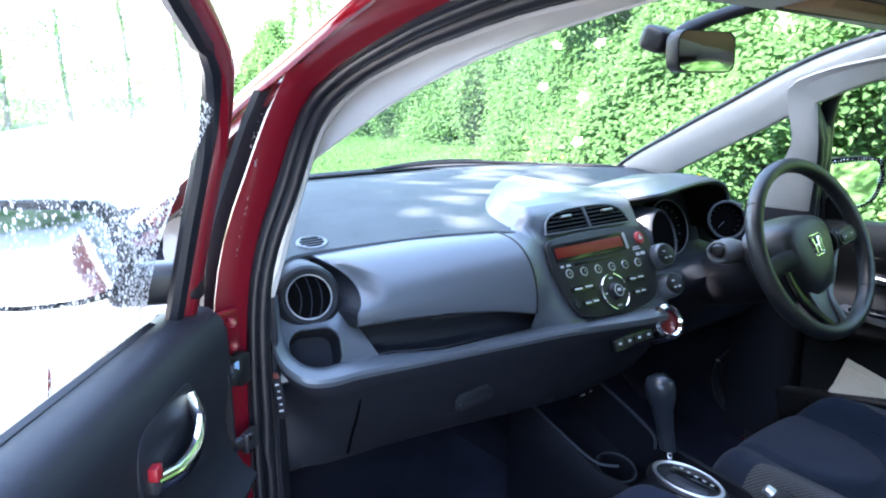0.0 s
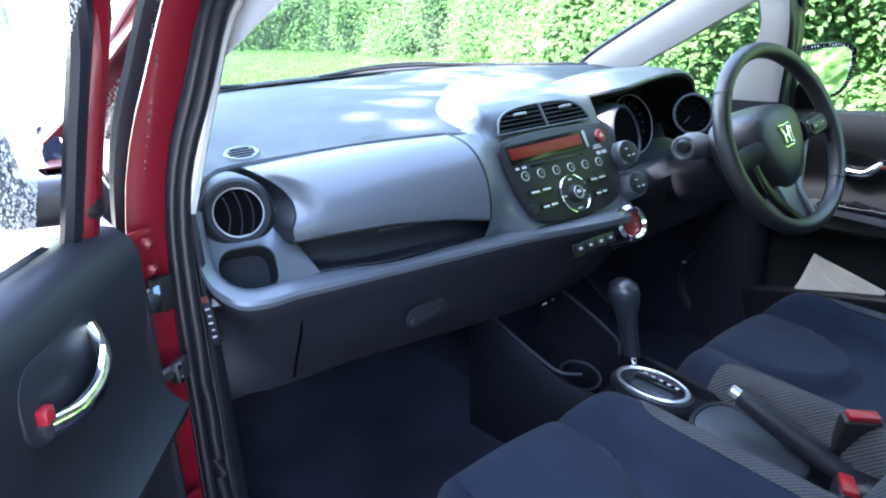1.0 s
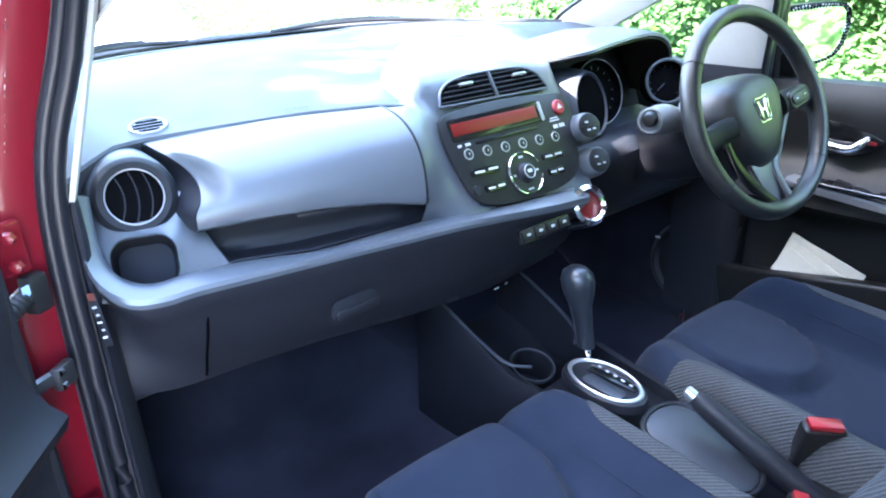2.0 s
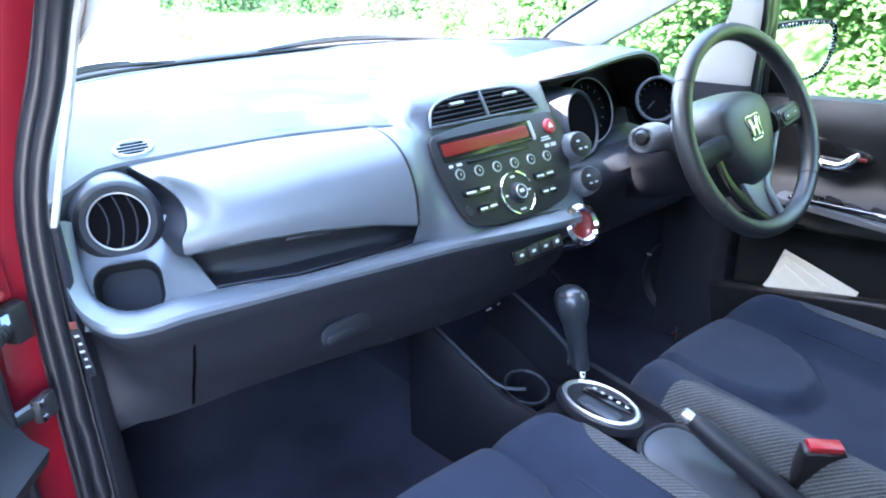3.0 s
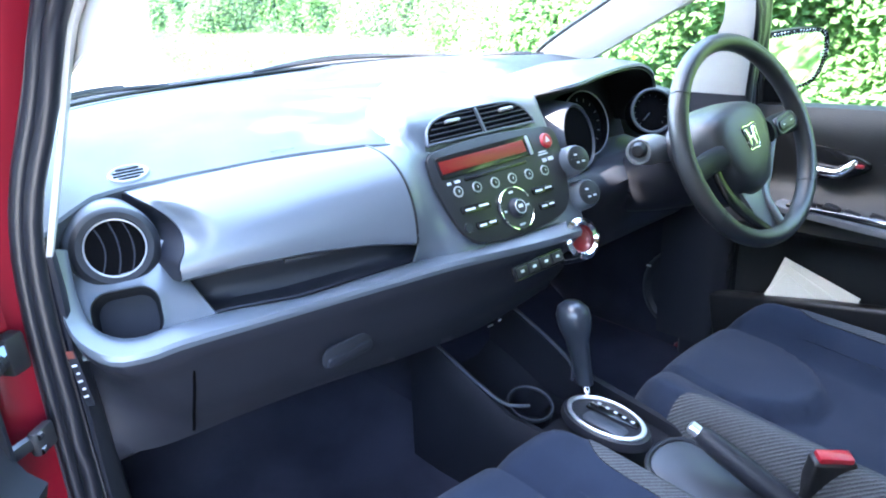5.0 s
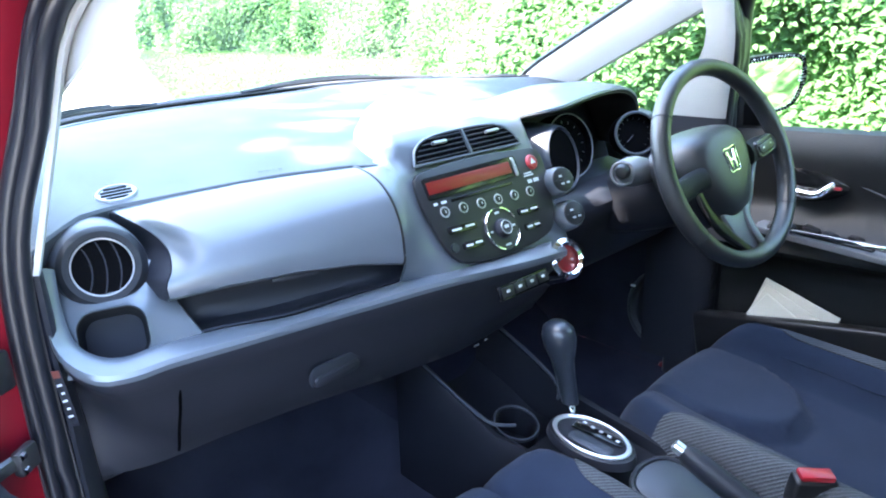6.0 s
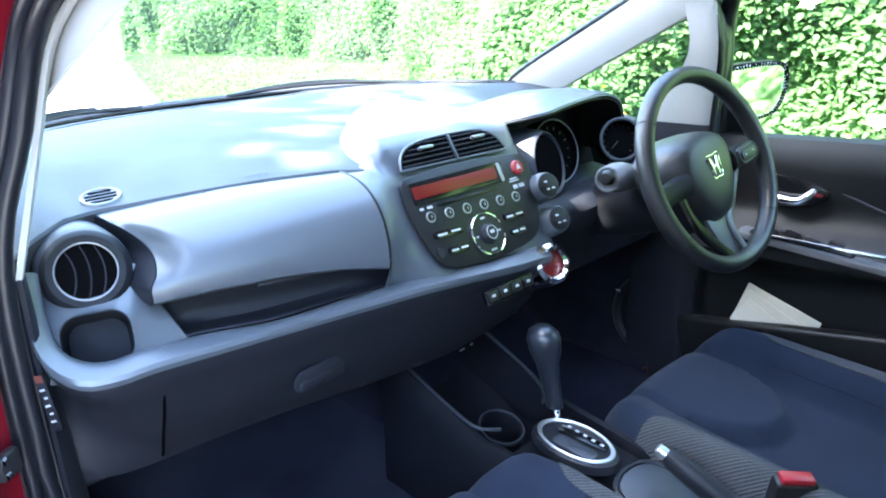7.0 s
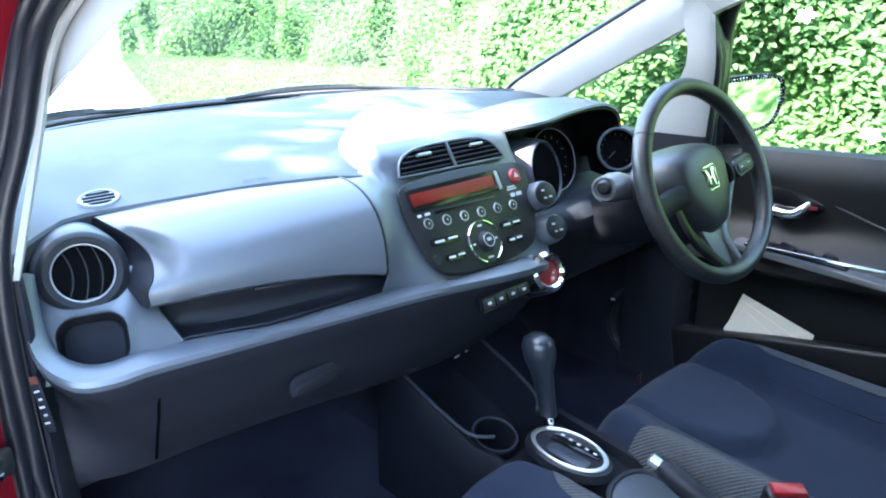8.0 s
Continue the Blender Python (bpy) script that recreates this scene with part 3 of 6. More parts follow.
for s in (-1, 1):
    for rows, seal, mat, text in ((G_TRIM[2:], G_SEAL1[2:], M_TRIM, "pale grey pillar trim"), (G_TRIM[:3], G_SEAL1[:3], M_LOW, "dark kick panel")):
        band("pillar_trim", [[(x - 0.012, y + 0.05 + (0.04 if z < 1.0 else 0.0) * (s + 1), z) for x, y, z in rows], [(x - 0.004, y + 0.012, z) for x, y, z in rows], rows, seal], mat, s, text)
    # carpeted footwell side
    part("footwell_side", rbox(0.012, 0.80 + 0.06 * (s + 1), 0.62, pose(s * (0.650 + 0.005 * (s + 1)), 0.50 - 0.03 * (s + 1), 0.66), 0.003), M_CARPET, body)
    S2, R1 = (G_SEAL2, G_RED1) if s < 0 else (between(G_SEAL1, G_SEAL2, 0.40), between(G_SEAL1, G_RED1, 0.5))
    if s < 0:
        seal = band("door_seal", [G_SEAL1, between(G_SEAL1, S2, 0.5, -0.002), S2], M_RUBBER, s, "black rubber door seal")
        for t, r, w in ((0.24, 0.0105, 0.004), (0.66, 0.0085, 0.003)):
            part("seal_rib", tube(side_curve(between(G_SEAL1, S2, t, w), 60, s), r, 12), M_RUBBER, seal, "rounded hollow rib")
    else:
        part("door_seal", tube(side_curve(set_back(between(G_SEAL1, S2, 0.7), s), 44, s), 0.012, 10), M_RUBBER, body, "black rubber door seal")
    band("door_frame", [S2, between(S2, R1, 0.5, 0.004), R1, between(R1, G_OUT, 1 if s < 0 else 0.4)], M_RED if s < 0 else M_RUBBER, s, "red painted door frame" if s < 0 else "black inner door frame")
    # black moulding in front of the painted frame, along the quarter window
    a, b = ([(x - 0.016, y + 0.045, z - 0.05 * (1.27 - z)) for x, y, z in rows[1:5]] for rows in (G_OUT, G_RED2))
    if s < 0:
        part("window_moulding", thick(loft([side_curve(set_back(between(a, b, t, w), s), 20, s) for t, w in ((0.0, 0.001), (0.9, 0.002), (1.5, -0.006))]), 0.004), M_RUBBER, body)

    d = 0.016 * (s + 1)
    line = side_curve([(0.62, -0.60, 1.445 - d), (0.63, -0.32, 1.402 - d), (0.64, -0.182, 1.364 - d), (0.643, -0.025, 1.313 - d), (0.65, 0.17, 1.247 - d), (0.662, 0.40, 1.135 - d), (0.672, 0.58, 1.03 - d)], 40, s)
    # highlight strip: the sky's shine is put into this tube's colour and gloss
    part("roof_edge", tube(line, 0.0095, 10, flat=1.2), M_ROOF_SHINE, body, "red roof edge, sky shine put in as brighter glossy red")

# windscreen pillars: outer red, inner grey trim
A_LINE = [(0.665, 0.56, 1.01), (0.625, 0.46, 1.07), (0.598, 0.29, 1.154), (0.574, 0.12, 1.236), (0.553, -0.02, 1.303), (0.54, -0.14, 1.348), (0.532, -0.30, 1.385), (0.525, -0.55, 1.42)]
for s in (-1, 1):
    a = side_curve(A_LINE, 40, s)
    low = 0.012 * (s + 1)
    secs = []
    for i, p in enumerate(a):
        k = min(i / 12, 1)
        secs.append([p + Vector(o) for o in ((0, 0.006, 0.012), (s * 0.02, 0.004, 0.034 - low), (s * 0.045, -0.004, 0.042 - low * 1.3), (s * 0.065, -0.018, 0.030 - low * 1.3), (s * 0.074, -0.030, 0.010 - low))])
    part("windscreen_pillar", thick(loft(secs), 0.004), M_RED, body)
    part("screen_seal", tube([p + Vector((-s * 0.001, 0.006, 0.012)) for p in a], 0.0065, 8), M_RUBBER, body, "thin black windscreen seal")
    secs = []
    for i, p in enumerate(a):
        f = smooth(i / 8)
        secs.append([p + Vector(o) for o in ((0, 0.004, 0.008), (s * -0.004, -0.012, -0.004), (s * 0.006, -0.035, -0.03), (s * (0.022 if s > 0 else 0.008), -0.055, -0.055), (s * (0.034 if s > 0 else 0.012), -0.05, -0.06))])
    part("pillar_trim", thick(loft(secs), 0.003), M_TRIM, body, "pale grey windscreen pillar trim")

# windscreen
def screen_y(x):
    return 0.85 - 0.37 * abs((x - CX) / 0.64) ** 3.2


def windscreen():
    secs = []
    for i in range(25):
        x = mix(-0.64, 0.62, i / 24)
        e = abs((x - CX) / 0.64)
        top = Vector((x * 0.83, -0.34 + 0.14 * (1 - e * e), 1.40 + 0.03 * (1 - e * e)))
        low = Vector((x, screen_y(x), 1.062))
        s = []
        for j in range(13):
            t = j / 12
            p = low.lerp(top, t)
            p.z += 0.03 * math.sin(math.pi * t) * (1 - e * e * 0.6) + 0.012 * t
            s.append(p)
        secs.append(s)
    ob = part("windscreen", loft(secs), M_GLASS, body, "clear curved windscreen")
    ob.visible_shadow = False
    # black cowl below the glass, over the rear of the bonnet
    part("cowl", thick(loft([[Vector((s[0].x, s[0].y + d, 1.062 + dz)) for s in secs] for d, dz in ((0.012, -0.012), (0.05, -0.004), (0.10, -0.010), (0.13, -0.035))]), 0.004), M_MATTE, body, "black wiper cowl")
    # dark bonded edge
    part("screen_edge", thick(loft([[s[0] + Vector((0, 0.02, -0.012)) for s in secs], [s[0] + Vector((0, -0.006, -0.004)) for s in secs]]), 0.004), M_BLACK, body, "black screen edge")


windscreen()

# quarter windows
for s in (-1, 1):
    lo = side_curve([(0.655, 0.47, 1.02), (0.68, 0.30, 0.985), (0.715, 0.09, 0.965)], 10, s)
    hi = side_curve([(0.650, 0.46, 1.07), (0.645, 0.20, 1.19), (0.648, 0.03, 1.27)], 10, s)
    ob = part("quarter_window", loft([hi, lo]), M_GLASS, body, "small triangular quarter window")
    ob.visible_shadow = False
    lip = side_curve([(0.655, 0.50, 1.0), (0.672, 0.30, 0.97), (0.68, 0.14, 0.952)], 12, s)
    part("quarter_sill", thick(loft([lip, [p + Vector((-s * 0.05, 0, -0.02)) for p in lip], [p + Vector((-s * 0.07, 0, -0.08)) for p in lip]]), 0.004), M_DASH, body)

# roof with headliner, rear shell, wings and bonnet
def shell():
    secs, lin = [], []
    for i in range(13):
        t = i / 12
        y = mix(-0.30, -2.6, t)
        h = 1.44 + 0.06 * math.sin(math.pi * min(t * 1.2, 1)) - 0.10 * smooth((t - 0.7) / 0.3)
        w = 0.60 - 0.06 * t
        secs.append([Vector((CX + w * k, y + 0.12 * (1 - k * k) * (1 - t), h - 0.05 * k * k)) for k in (-1, -0.75, -0.5, -0.25, 0, 0.25, 0.5, 0.75, 1)])
        lin.append([p - Vector((0, 0, 0.035)) for p in secs[-1]])
    part("roof", thick(loft(secs), 0.004), M_RED, body)
    part("headliner", thick(loft(lin), 0.004), M_HEAD, body, "pale grey fabric headliner")
    bm = bmesh.new()
    secs = []
    for y, z, w in ((0.86, 1.03, 0.66), (1.1, 0.99, 0.68), (1.4, 0.9, 0.66), (1.62, 0.76, 0.6), (1.70, 0.55, 0.55), (1.68, 0.25, 0.55)):
        secs.append([Vector((CX + w * k, y - 0.25 * k * k, z - 0.05 * k ** 4)) for k in (-1, -0.8, -0.5, -0.2, 0, 0.2, 0.5, 0.8, 1)])
    part("bonnet", thick(loft(secs), 0.004), M_RED, body)
    for s in (-1, 1):
        secs = []
        for y, zt in ((0.09, 0.95), (0.4, 0.97), (0.8, 0.96), (1.2, 0.88), (1.5, 0.72)):
            w = 0.82 - 0.10 * smooth((y - 0.9) / 0.7)
            secs.append([Vector((CX + s * w * q, y, z)) for q, z in ((0.84, zt), (0.95, zt - 0.06), (1.0, zt - 0.18), (1.02, 0.5), (1.0, 0.25))])
        part("wing", thick(loft(secs), 0.004), M_RED, body)
        # body side behind the front door, and sill
        secs = [[Vector((CX + s * x, y, z)) for x, z in ((0.80, 0.22), (0.83, 0.6), (0.81, 0.85), (0.79, 0.97))] for y in (-1.02, -1.3, -2.0, -2.6)]
        part("rear_side", thick(loft(secs), 0.02), M_RED, body)
        bm = rbox(0.15, 1.15, 0.14, pose(CX + s * 0.73, -0.5, 0.30), 0.02, 3)
        part("door_sill", bm, M_RED, body, "red painted door sill")
        part("sill_trim", rbox(0.05, 1.10, 0.16, pose(s * 0.645, -0.50, 0.33), 0.012, 3), M_LOW, body, "dark plastic sill trim")
        lo = [Vector((CX + s * 0.79, y, 0.97)) for y in (-1.12, -1.5, -1.9)]
        hi = [Vector((CX + s * 0.60, y, 1.36)) for y in (-1.12, -1.5, -1.8)]
        g = part("rear_window", loft([lo, hi]), M_TINT, body)
        g.visible_shadow = False
        for y in (-1.06, -1.98):
            part("rear_pillar", rbox(0.03, 0.12, 0.46, pose(CX + s * 0.685, y, 1.165, 0, s * -26), 0.01), M_RUBBER, body, "black window pillar")
    for s in (-1, 1):
        # panel behind the rear window, from the body side up to the roof, and the rail along the roof
        low = [Vector((CX + s * 0.79, y, 0.965)) for y in (-1.95, -2.2, -2.45, -2.6)]
        top = [Vector((CX + s * w, y, z)) for y, w, z in ((-1.84, 0.60, 1.365), (-2.1, 0.59, 1.35), (-2.35, 0.57, 1.33), (-2.52, 0.555, 1.31))]
        mid = [a.lerp(b, 0.5) + Vector((s * 0.025, 0, 0)) for a, b in zip(low, top)]
        part("rear_quarter", thick(loft([low, mid, top]), 0.012), M_RED, body)
        rail = curve([(CX + s * 0.612, -0.55, 1.425), (CX + s * 0.608, -1.1, 1.43), (CX + s * 0.60, -1.8, 1.40), (CX + s * 0.57, -2.5, 1.335)], 20)
        part("roof_rail", tube(rail, 0.028, 10, flat=1.3), M_RED, body)
    nose = curve([(CX - 0.80, 1.16, 0), (CX - 0.76, 1.44, 0), (CX - 0.58, 1.64, 0), (CX, 1.74, 0), (CX + 0.58, 1.64, 0), (CX + 0.76, 1.44, 0), (CX + 0.80, 1.16, 0)], 36)
    mouth = Vector((CX, 0.9, 0))
    part("front_bumper", thick(loft([[mouth + (p - mouth) * f + Vector((0, 0, z)) for p in nose] for f, z in ((0.95, 0.22), (1.0, 0.30), (1.02, 0.46), (1.0, 0.58), (0.96, 0.68), (0.90, 0.78))]), 0.006), M_RED, body, "red front bumper")
    part("tailgate", rbox(1.3, 0.04, 0.75, pose(CX, -2.62, 0.62), 0.01), M_RED, body)
    g = part("rear_screen", loft([[Vector((CX + x, -2.60, 1.0)) for x in (-0.62, 0, 0.62)], [Vector((CX + x, -2.50, 1.38)) for x in (-0.54, 0, 0.54)]]), M_TINT, body)
    g.visible_shadow = False


shell()
for s in (-1, 1):
    for y in (1.22, -1.92):
        hub = pose(CX + s * 0.70, y, 0.29, 0, s * 90)
        tyre = part("wheel", lathe([(0.19, -0.085), (0.25, -0.09), (0.285, -0.075), (0.29, -0.04), (0.29, 0.04), (0.285, 0.075), (0.25, 0.09), (0.19, 0.085)], hub, 36), M_RUBBER, body, "black tyre")
        part("rim", lathe([(0.001, 0.075), (0.05, 0.078), (0.17, 0.066), (0.19, 0.088)], hub, 30), M_SILVER, tyre, "silver wheel rim")
part("bulkhead", rbox(1.30, 0.02, 0.68, pose(CX, 0.78, 0.69, -12), 0.004), M_CARPET, body)

floor_pan = bmesh.new()
secs = []
for i in range(19):
    y = mix(0.75, -2.5, i / 18)
    z = 0.36 + 0.34 * smooth((y - 0.45) / 0.30)
    secs.append([Vector((CX + 0.66 * k, y, z + 0.12 * math.exp(-((k * 0.66) / 0.10) ** 4))) for k in [j / 12 - 1 for j in range(25)]])
loft(secs, bm=floor_pan)
single("floor", thick(floor_pan, 0.01), M_CARPET, "dark blue-grey carpeted car floor with centre tunnel", "floor", kind="structure")

# ---- dashboard ----
dash = thing("dashboard", "dark grey moulded plastic dashboard with trays and air vents", "dashboard", (CX, 0.2, 0.7))
FACE = plane_frame((0, 0, 0.945), (0, -1, 0.55))          # plane of the radio and centre vents


def face(u, v, w=0.0, turn=0.0):
    return FACE @ pose(u, v, w, 0, 0, turn)


# rear edge of the top, by x: y, z
EDGE = [(-0.66, 0.13, 0.985), (-0.61, 0.165, 1.006), (-0.566, 0.189, 1.0175), (-0.525, 0.207, 1.016), (-0.46, 0.188, 1.020), (-0.39, 0.166, 1.024), (-0.31, 0.138, 1.028), (-0.225, 0.092, 1.031), (-0.16, 0.06, 1.025), (-0.1, 0.05, 1.02), (0.1, 0.05, 1.02), (0.15, 0.10, 1.022), (0.19, 0.30, 1.03), (0.47, 0.30, 1.03), (0.51, 0.12, 0.99), (0.66, 0.13, 0.985)]


def top_z(x, y):
    """Height of the dash top."""
    yr, zr = table(EDGE, x)
    t = (y - yr) / (screen_y(x * 0.985) + 0.01 - yr)
    return mix(zr, 1.052, smooth(t)) + 0.012 * math.sin(math.pi * min(max(t, 0), 1)) - 0.016 * smooth((t - 0.9) / 0.1)


def dash_top():
    secs = []
    for i in range(81):
        x = mix(-0.645, 0.66, i / 80)
        yr, zr = table(EDGE, x)
        yf = screen_y(x * 0.985) + 0.01
        s = []
        for j in range(17):
            y = mix(yr, yf, j / 16)
            s.append(Vector((x, y, top_z(x, y))))
        drop = 0.012 if -0.53 < x < -0.21 else 0.035
        rim = [s[0] + Vector((0, -0.0035, -0.004)), s[0] + Vector((0, -0.002, -0.010)), s[0] + Vector((0, 0.02, -drop - 0.02))]
        secs.append(rim[::-1] + s)
    part("dash_top", thick(loft(secs), 0.003), M_DASHTOP, dash, "mid-grey grained dash top")
    xs = [mix(-0.5, 0.52, i / 40) for i in range(41)]
    part("defroster_slot", tube([(x, screen_y(x) - 0.045, top_z(x, screen_y(x) - 0.045) + 0.0005) for x in xs], 0.005, 6, flat=0.25), M_BLACK, dash)
    # shallow step line along the front of the top
    part("front_ledge", thick(loft([[Vector((x, screen_y(x) - 0.020, top_z(x, screen_y(x) - 0.02) + 0.004)) for x in xs], [Vector((x, screen_y(x) - 0.002, top_z(x, screen_y(x)) + 0.012)) for x in xs]]), 0.003), M_DASHTOP, dash)
    # faint moulded letters as plain bars
    for k, w in enumerate((0.006, 0.005, 0.005, 0.006)):
        x = -0.325 + 0.0085 * k
        y = table(EDGE, x)[0] + 0.022
        part("mark", rbox(w, 0.0035, 0.0006, pose(x, y, top_z(x, y) + 0.0024, 0, 0, -22), 0), M_LOW, dash)


dash_top()

# lid of the upper glovebox: a swelling between the top's seam and the tray
LID = [(-0.522, 0.205, 1.012, 0.072, 0.921), (-0.45, 0.183, 1.018, 0.054, 0.922), (-0.36, 0.153, 1.024, 0.031, 0.921), (-0.28, 0.118, 1.027, 0.008, 0.915), (-0.219, 0.086, 1.029, -0.012, 0.904)]


def lid_row(x):
    """Section of the lid: nearly level at the seam, rolling over to a rounded lower edge."""
    yt, zt, yb, zb = table(LID, x)
    e = smooth((x + 0.522) / 0.045)
    f = 1 - (x + 0.522) / 0.303
    row = []
    for k in range(15):
        q = math.pi / 2 * k / 14
        u, w = math.sin(q) ** 0.86, 1 - math.cos(q) ** 0.78
        row.append(Vector((x + f * 0.028 * math.sin(math.pi * min(w * 1.15, 0.93)), mix(yt + 0.001, yb - 0.006, u) + 0.030 * (1 - e) ** 2 * math.sin(math.pi * min(w + 0.25 * u, 1)), mix(zt - 0.001, zb + 0.006, w))))
    last = row[-1]
    row += [last + Vector((0, 0.004, -0.006)), last + Vector((0, 0.016, -0.009)), last + Vector((0, 0.055, -0.008))]
    return curve(row, 36)


def glove_lid():
    secs = [lid_row(mix(-0.522, -0.2205, i / 60)) for i in range(61)]
    lid = part("upper_glovebox_lid", thick(loft(secs), 0.004), M_DASH, dash, "smooth grey upper glovebox lid")
    cheek = [[p + Vector((-0.001, 0.002, 0)) for p in secs[0]], [p + Vector((-0.006, 0.03, 0.0)) for p in secs[0]], [p + Vector((-0.02, 0.08, -0.004)) for p in secs[0]]]
    part("lid_cheek", thick(loft(cheek), 0.003), M_LOW, dash)
    right = [p + Vector((0.0022, 0.0, 0.0)) for p in lid_row(-0.2205)]
    part("gap", tube(right, 0.0019, 6), M_BLACK, dash)
    part("gap", tube([lid_row(mix(-0.522, -0.2205, i / 40))[0] + Vector((0, -0.0005, 0.0)) for i in range(41)], 0.0009, 6), M_LOW, dash)
    # finger pull under the lid
    part("lid_pull", rbox(0.06, 0.012, 0.006, pose(-0.36, 0.044, 0.914, 0, 0, -15), 0.002), M_LOW, dash)


glove_lid()

# tray under the lid, and the lip that runs round it
LIP = [(-0.640, 0.118, 0.985), (-0.647, 0.088, 0.93), (-0.644, 0.060, 0.895), (-0.622, 0.032, 0.874), (-0.585, 0.020, 0.869), (-0.545, 0.015, 0.871), (-0.46, 0.003, 0.870), (-0.36, -0.013, 0.870), (-0.27, -0.033, 0.872), (-0.19, -0.051, 0.874), (-0.12, -0.062, 0.871), (0.0, -0.074, 0.862), (0.08, -0.07, 0.855)]
INNER = [(-0.618, 0.125, 0.978), (-0.624, 0.104, 0.93), (-0.622, 0.082, 0.899), (-0.605, 0.062, 0.883), (-0.58, 0.052, 0.878), (-0.545, 0.050, 0.879), (-0.47, 0.044, 0.875), (-0.38, 0.025, 0.868), (-0.28, 0.009, 0.871), (-0.19, -0.006, 0.873), (-0.10, -0.03, 0.873), (0.0, -0.04, 0.870), (0.08, -0.045, 0.867)]
BOTTOM = [(-0.634, 0.118, 0.690), (-0.634, 0.118, 0.690), (-0.632, 0.118, 0.690), (-0.61, 0.113, 0.690), (-0.58, 0.108, 0.690), (-0.53, 0.10, 0.691), (-0.45, 0.09, 0.693), (-0.36, 0.07, 0.696), (-0.26, 0.045, 0.698), (-0.18, 0.03, 0.70), (-0.10, 0.02, 0.70), (0.0, 0.015, 0.71), (0.08, 0.01, 0.72)]


def ledge():
    n = 70
    lip, inn, bot = curve(LIP, n), curve(INNER, n), curve(BOTTOM, n)
    secs = []
    for p, q, b in zip(lip, inn, bot):
        d = (p - q)
        crest = q.lerp(p, 0.75) + Vector((0, 0, 0.0022))
        out = p + Vector((0, 0.002, -0.010))
        back = Vector((0, 0.012, -0.03))
        s = curve([q + Vector((0, 0.02, -0.012)), q, crest, p, out], 12)
        secs.append(s)
    part("dash_ledge", thick(loft(secs), 0.004), M_DASH, dash, "grey ledge running along the dash")
    secs = []
    for p, b in zip(lip, bot):
        s = curve([p + Vector((0, 0.002, -0.003)), p + Vector((0.0, 0.003, -0.016)), p.lerp(b, 0.30) + Vector((0, -0.004, 0)), p.lerp(b, 0.62) + Vector((0, -0.006, 0)), b + Vector((0, -0.01, 0.02)), b + Vector((0, 0.012, 0)), b + Vector((0, 0.12, 0.02))], 18)
        secs.append(s)
    part("lower_panel", thick(loft(secs), 0.004), M_LOW, dash, "lower dash panel, darkened in colour for shade")
    # tray floor and back wall
    secs = []
    for i in range(31):
        x = mix(-0.508, -0.165, i / 30)
        k = smooth((x + 0.508) / 0.03)
        yl, zl = table([(r[0], r[1], r[2]) for r in INNER[5:]], x)
        yb, zb = table([(r[0], r[3], r[4]) for r in LID], x)
        secs.append(curve([(x, yl + 0.012, zl - 0.003), (x, yl + 0.018, zl - 0.012), (x, yb + 0.045, zl - 0.014), (x, yb + 0.062, zl), (x, yb + 0.058, zb + 0.01)], 12))
    part("tray", thick(loft(secs), 0.003), M_LOW, dash, "shallow open tray")


ledge()


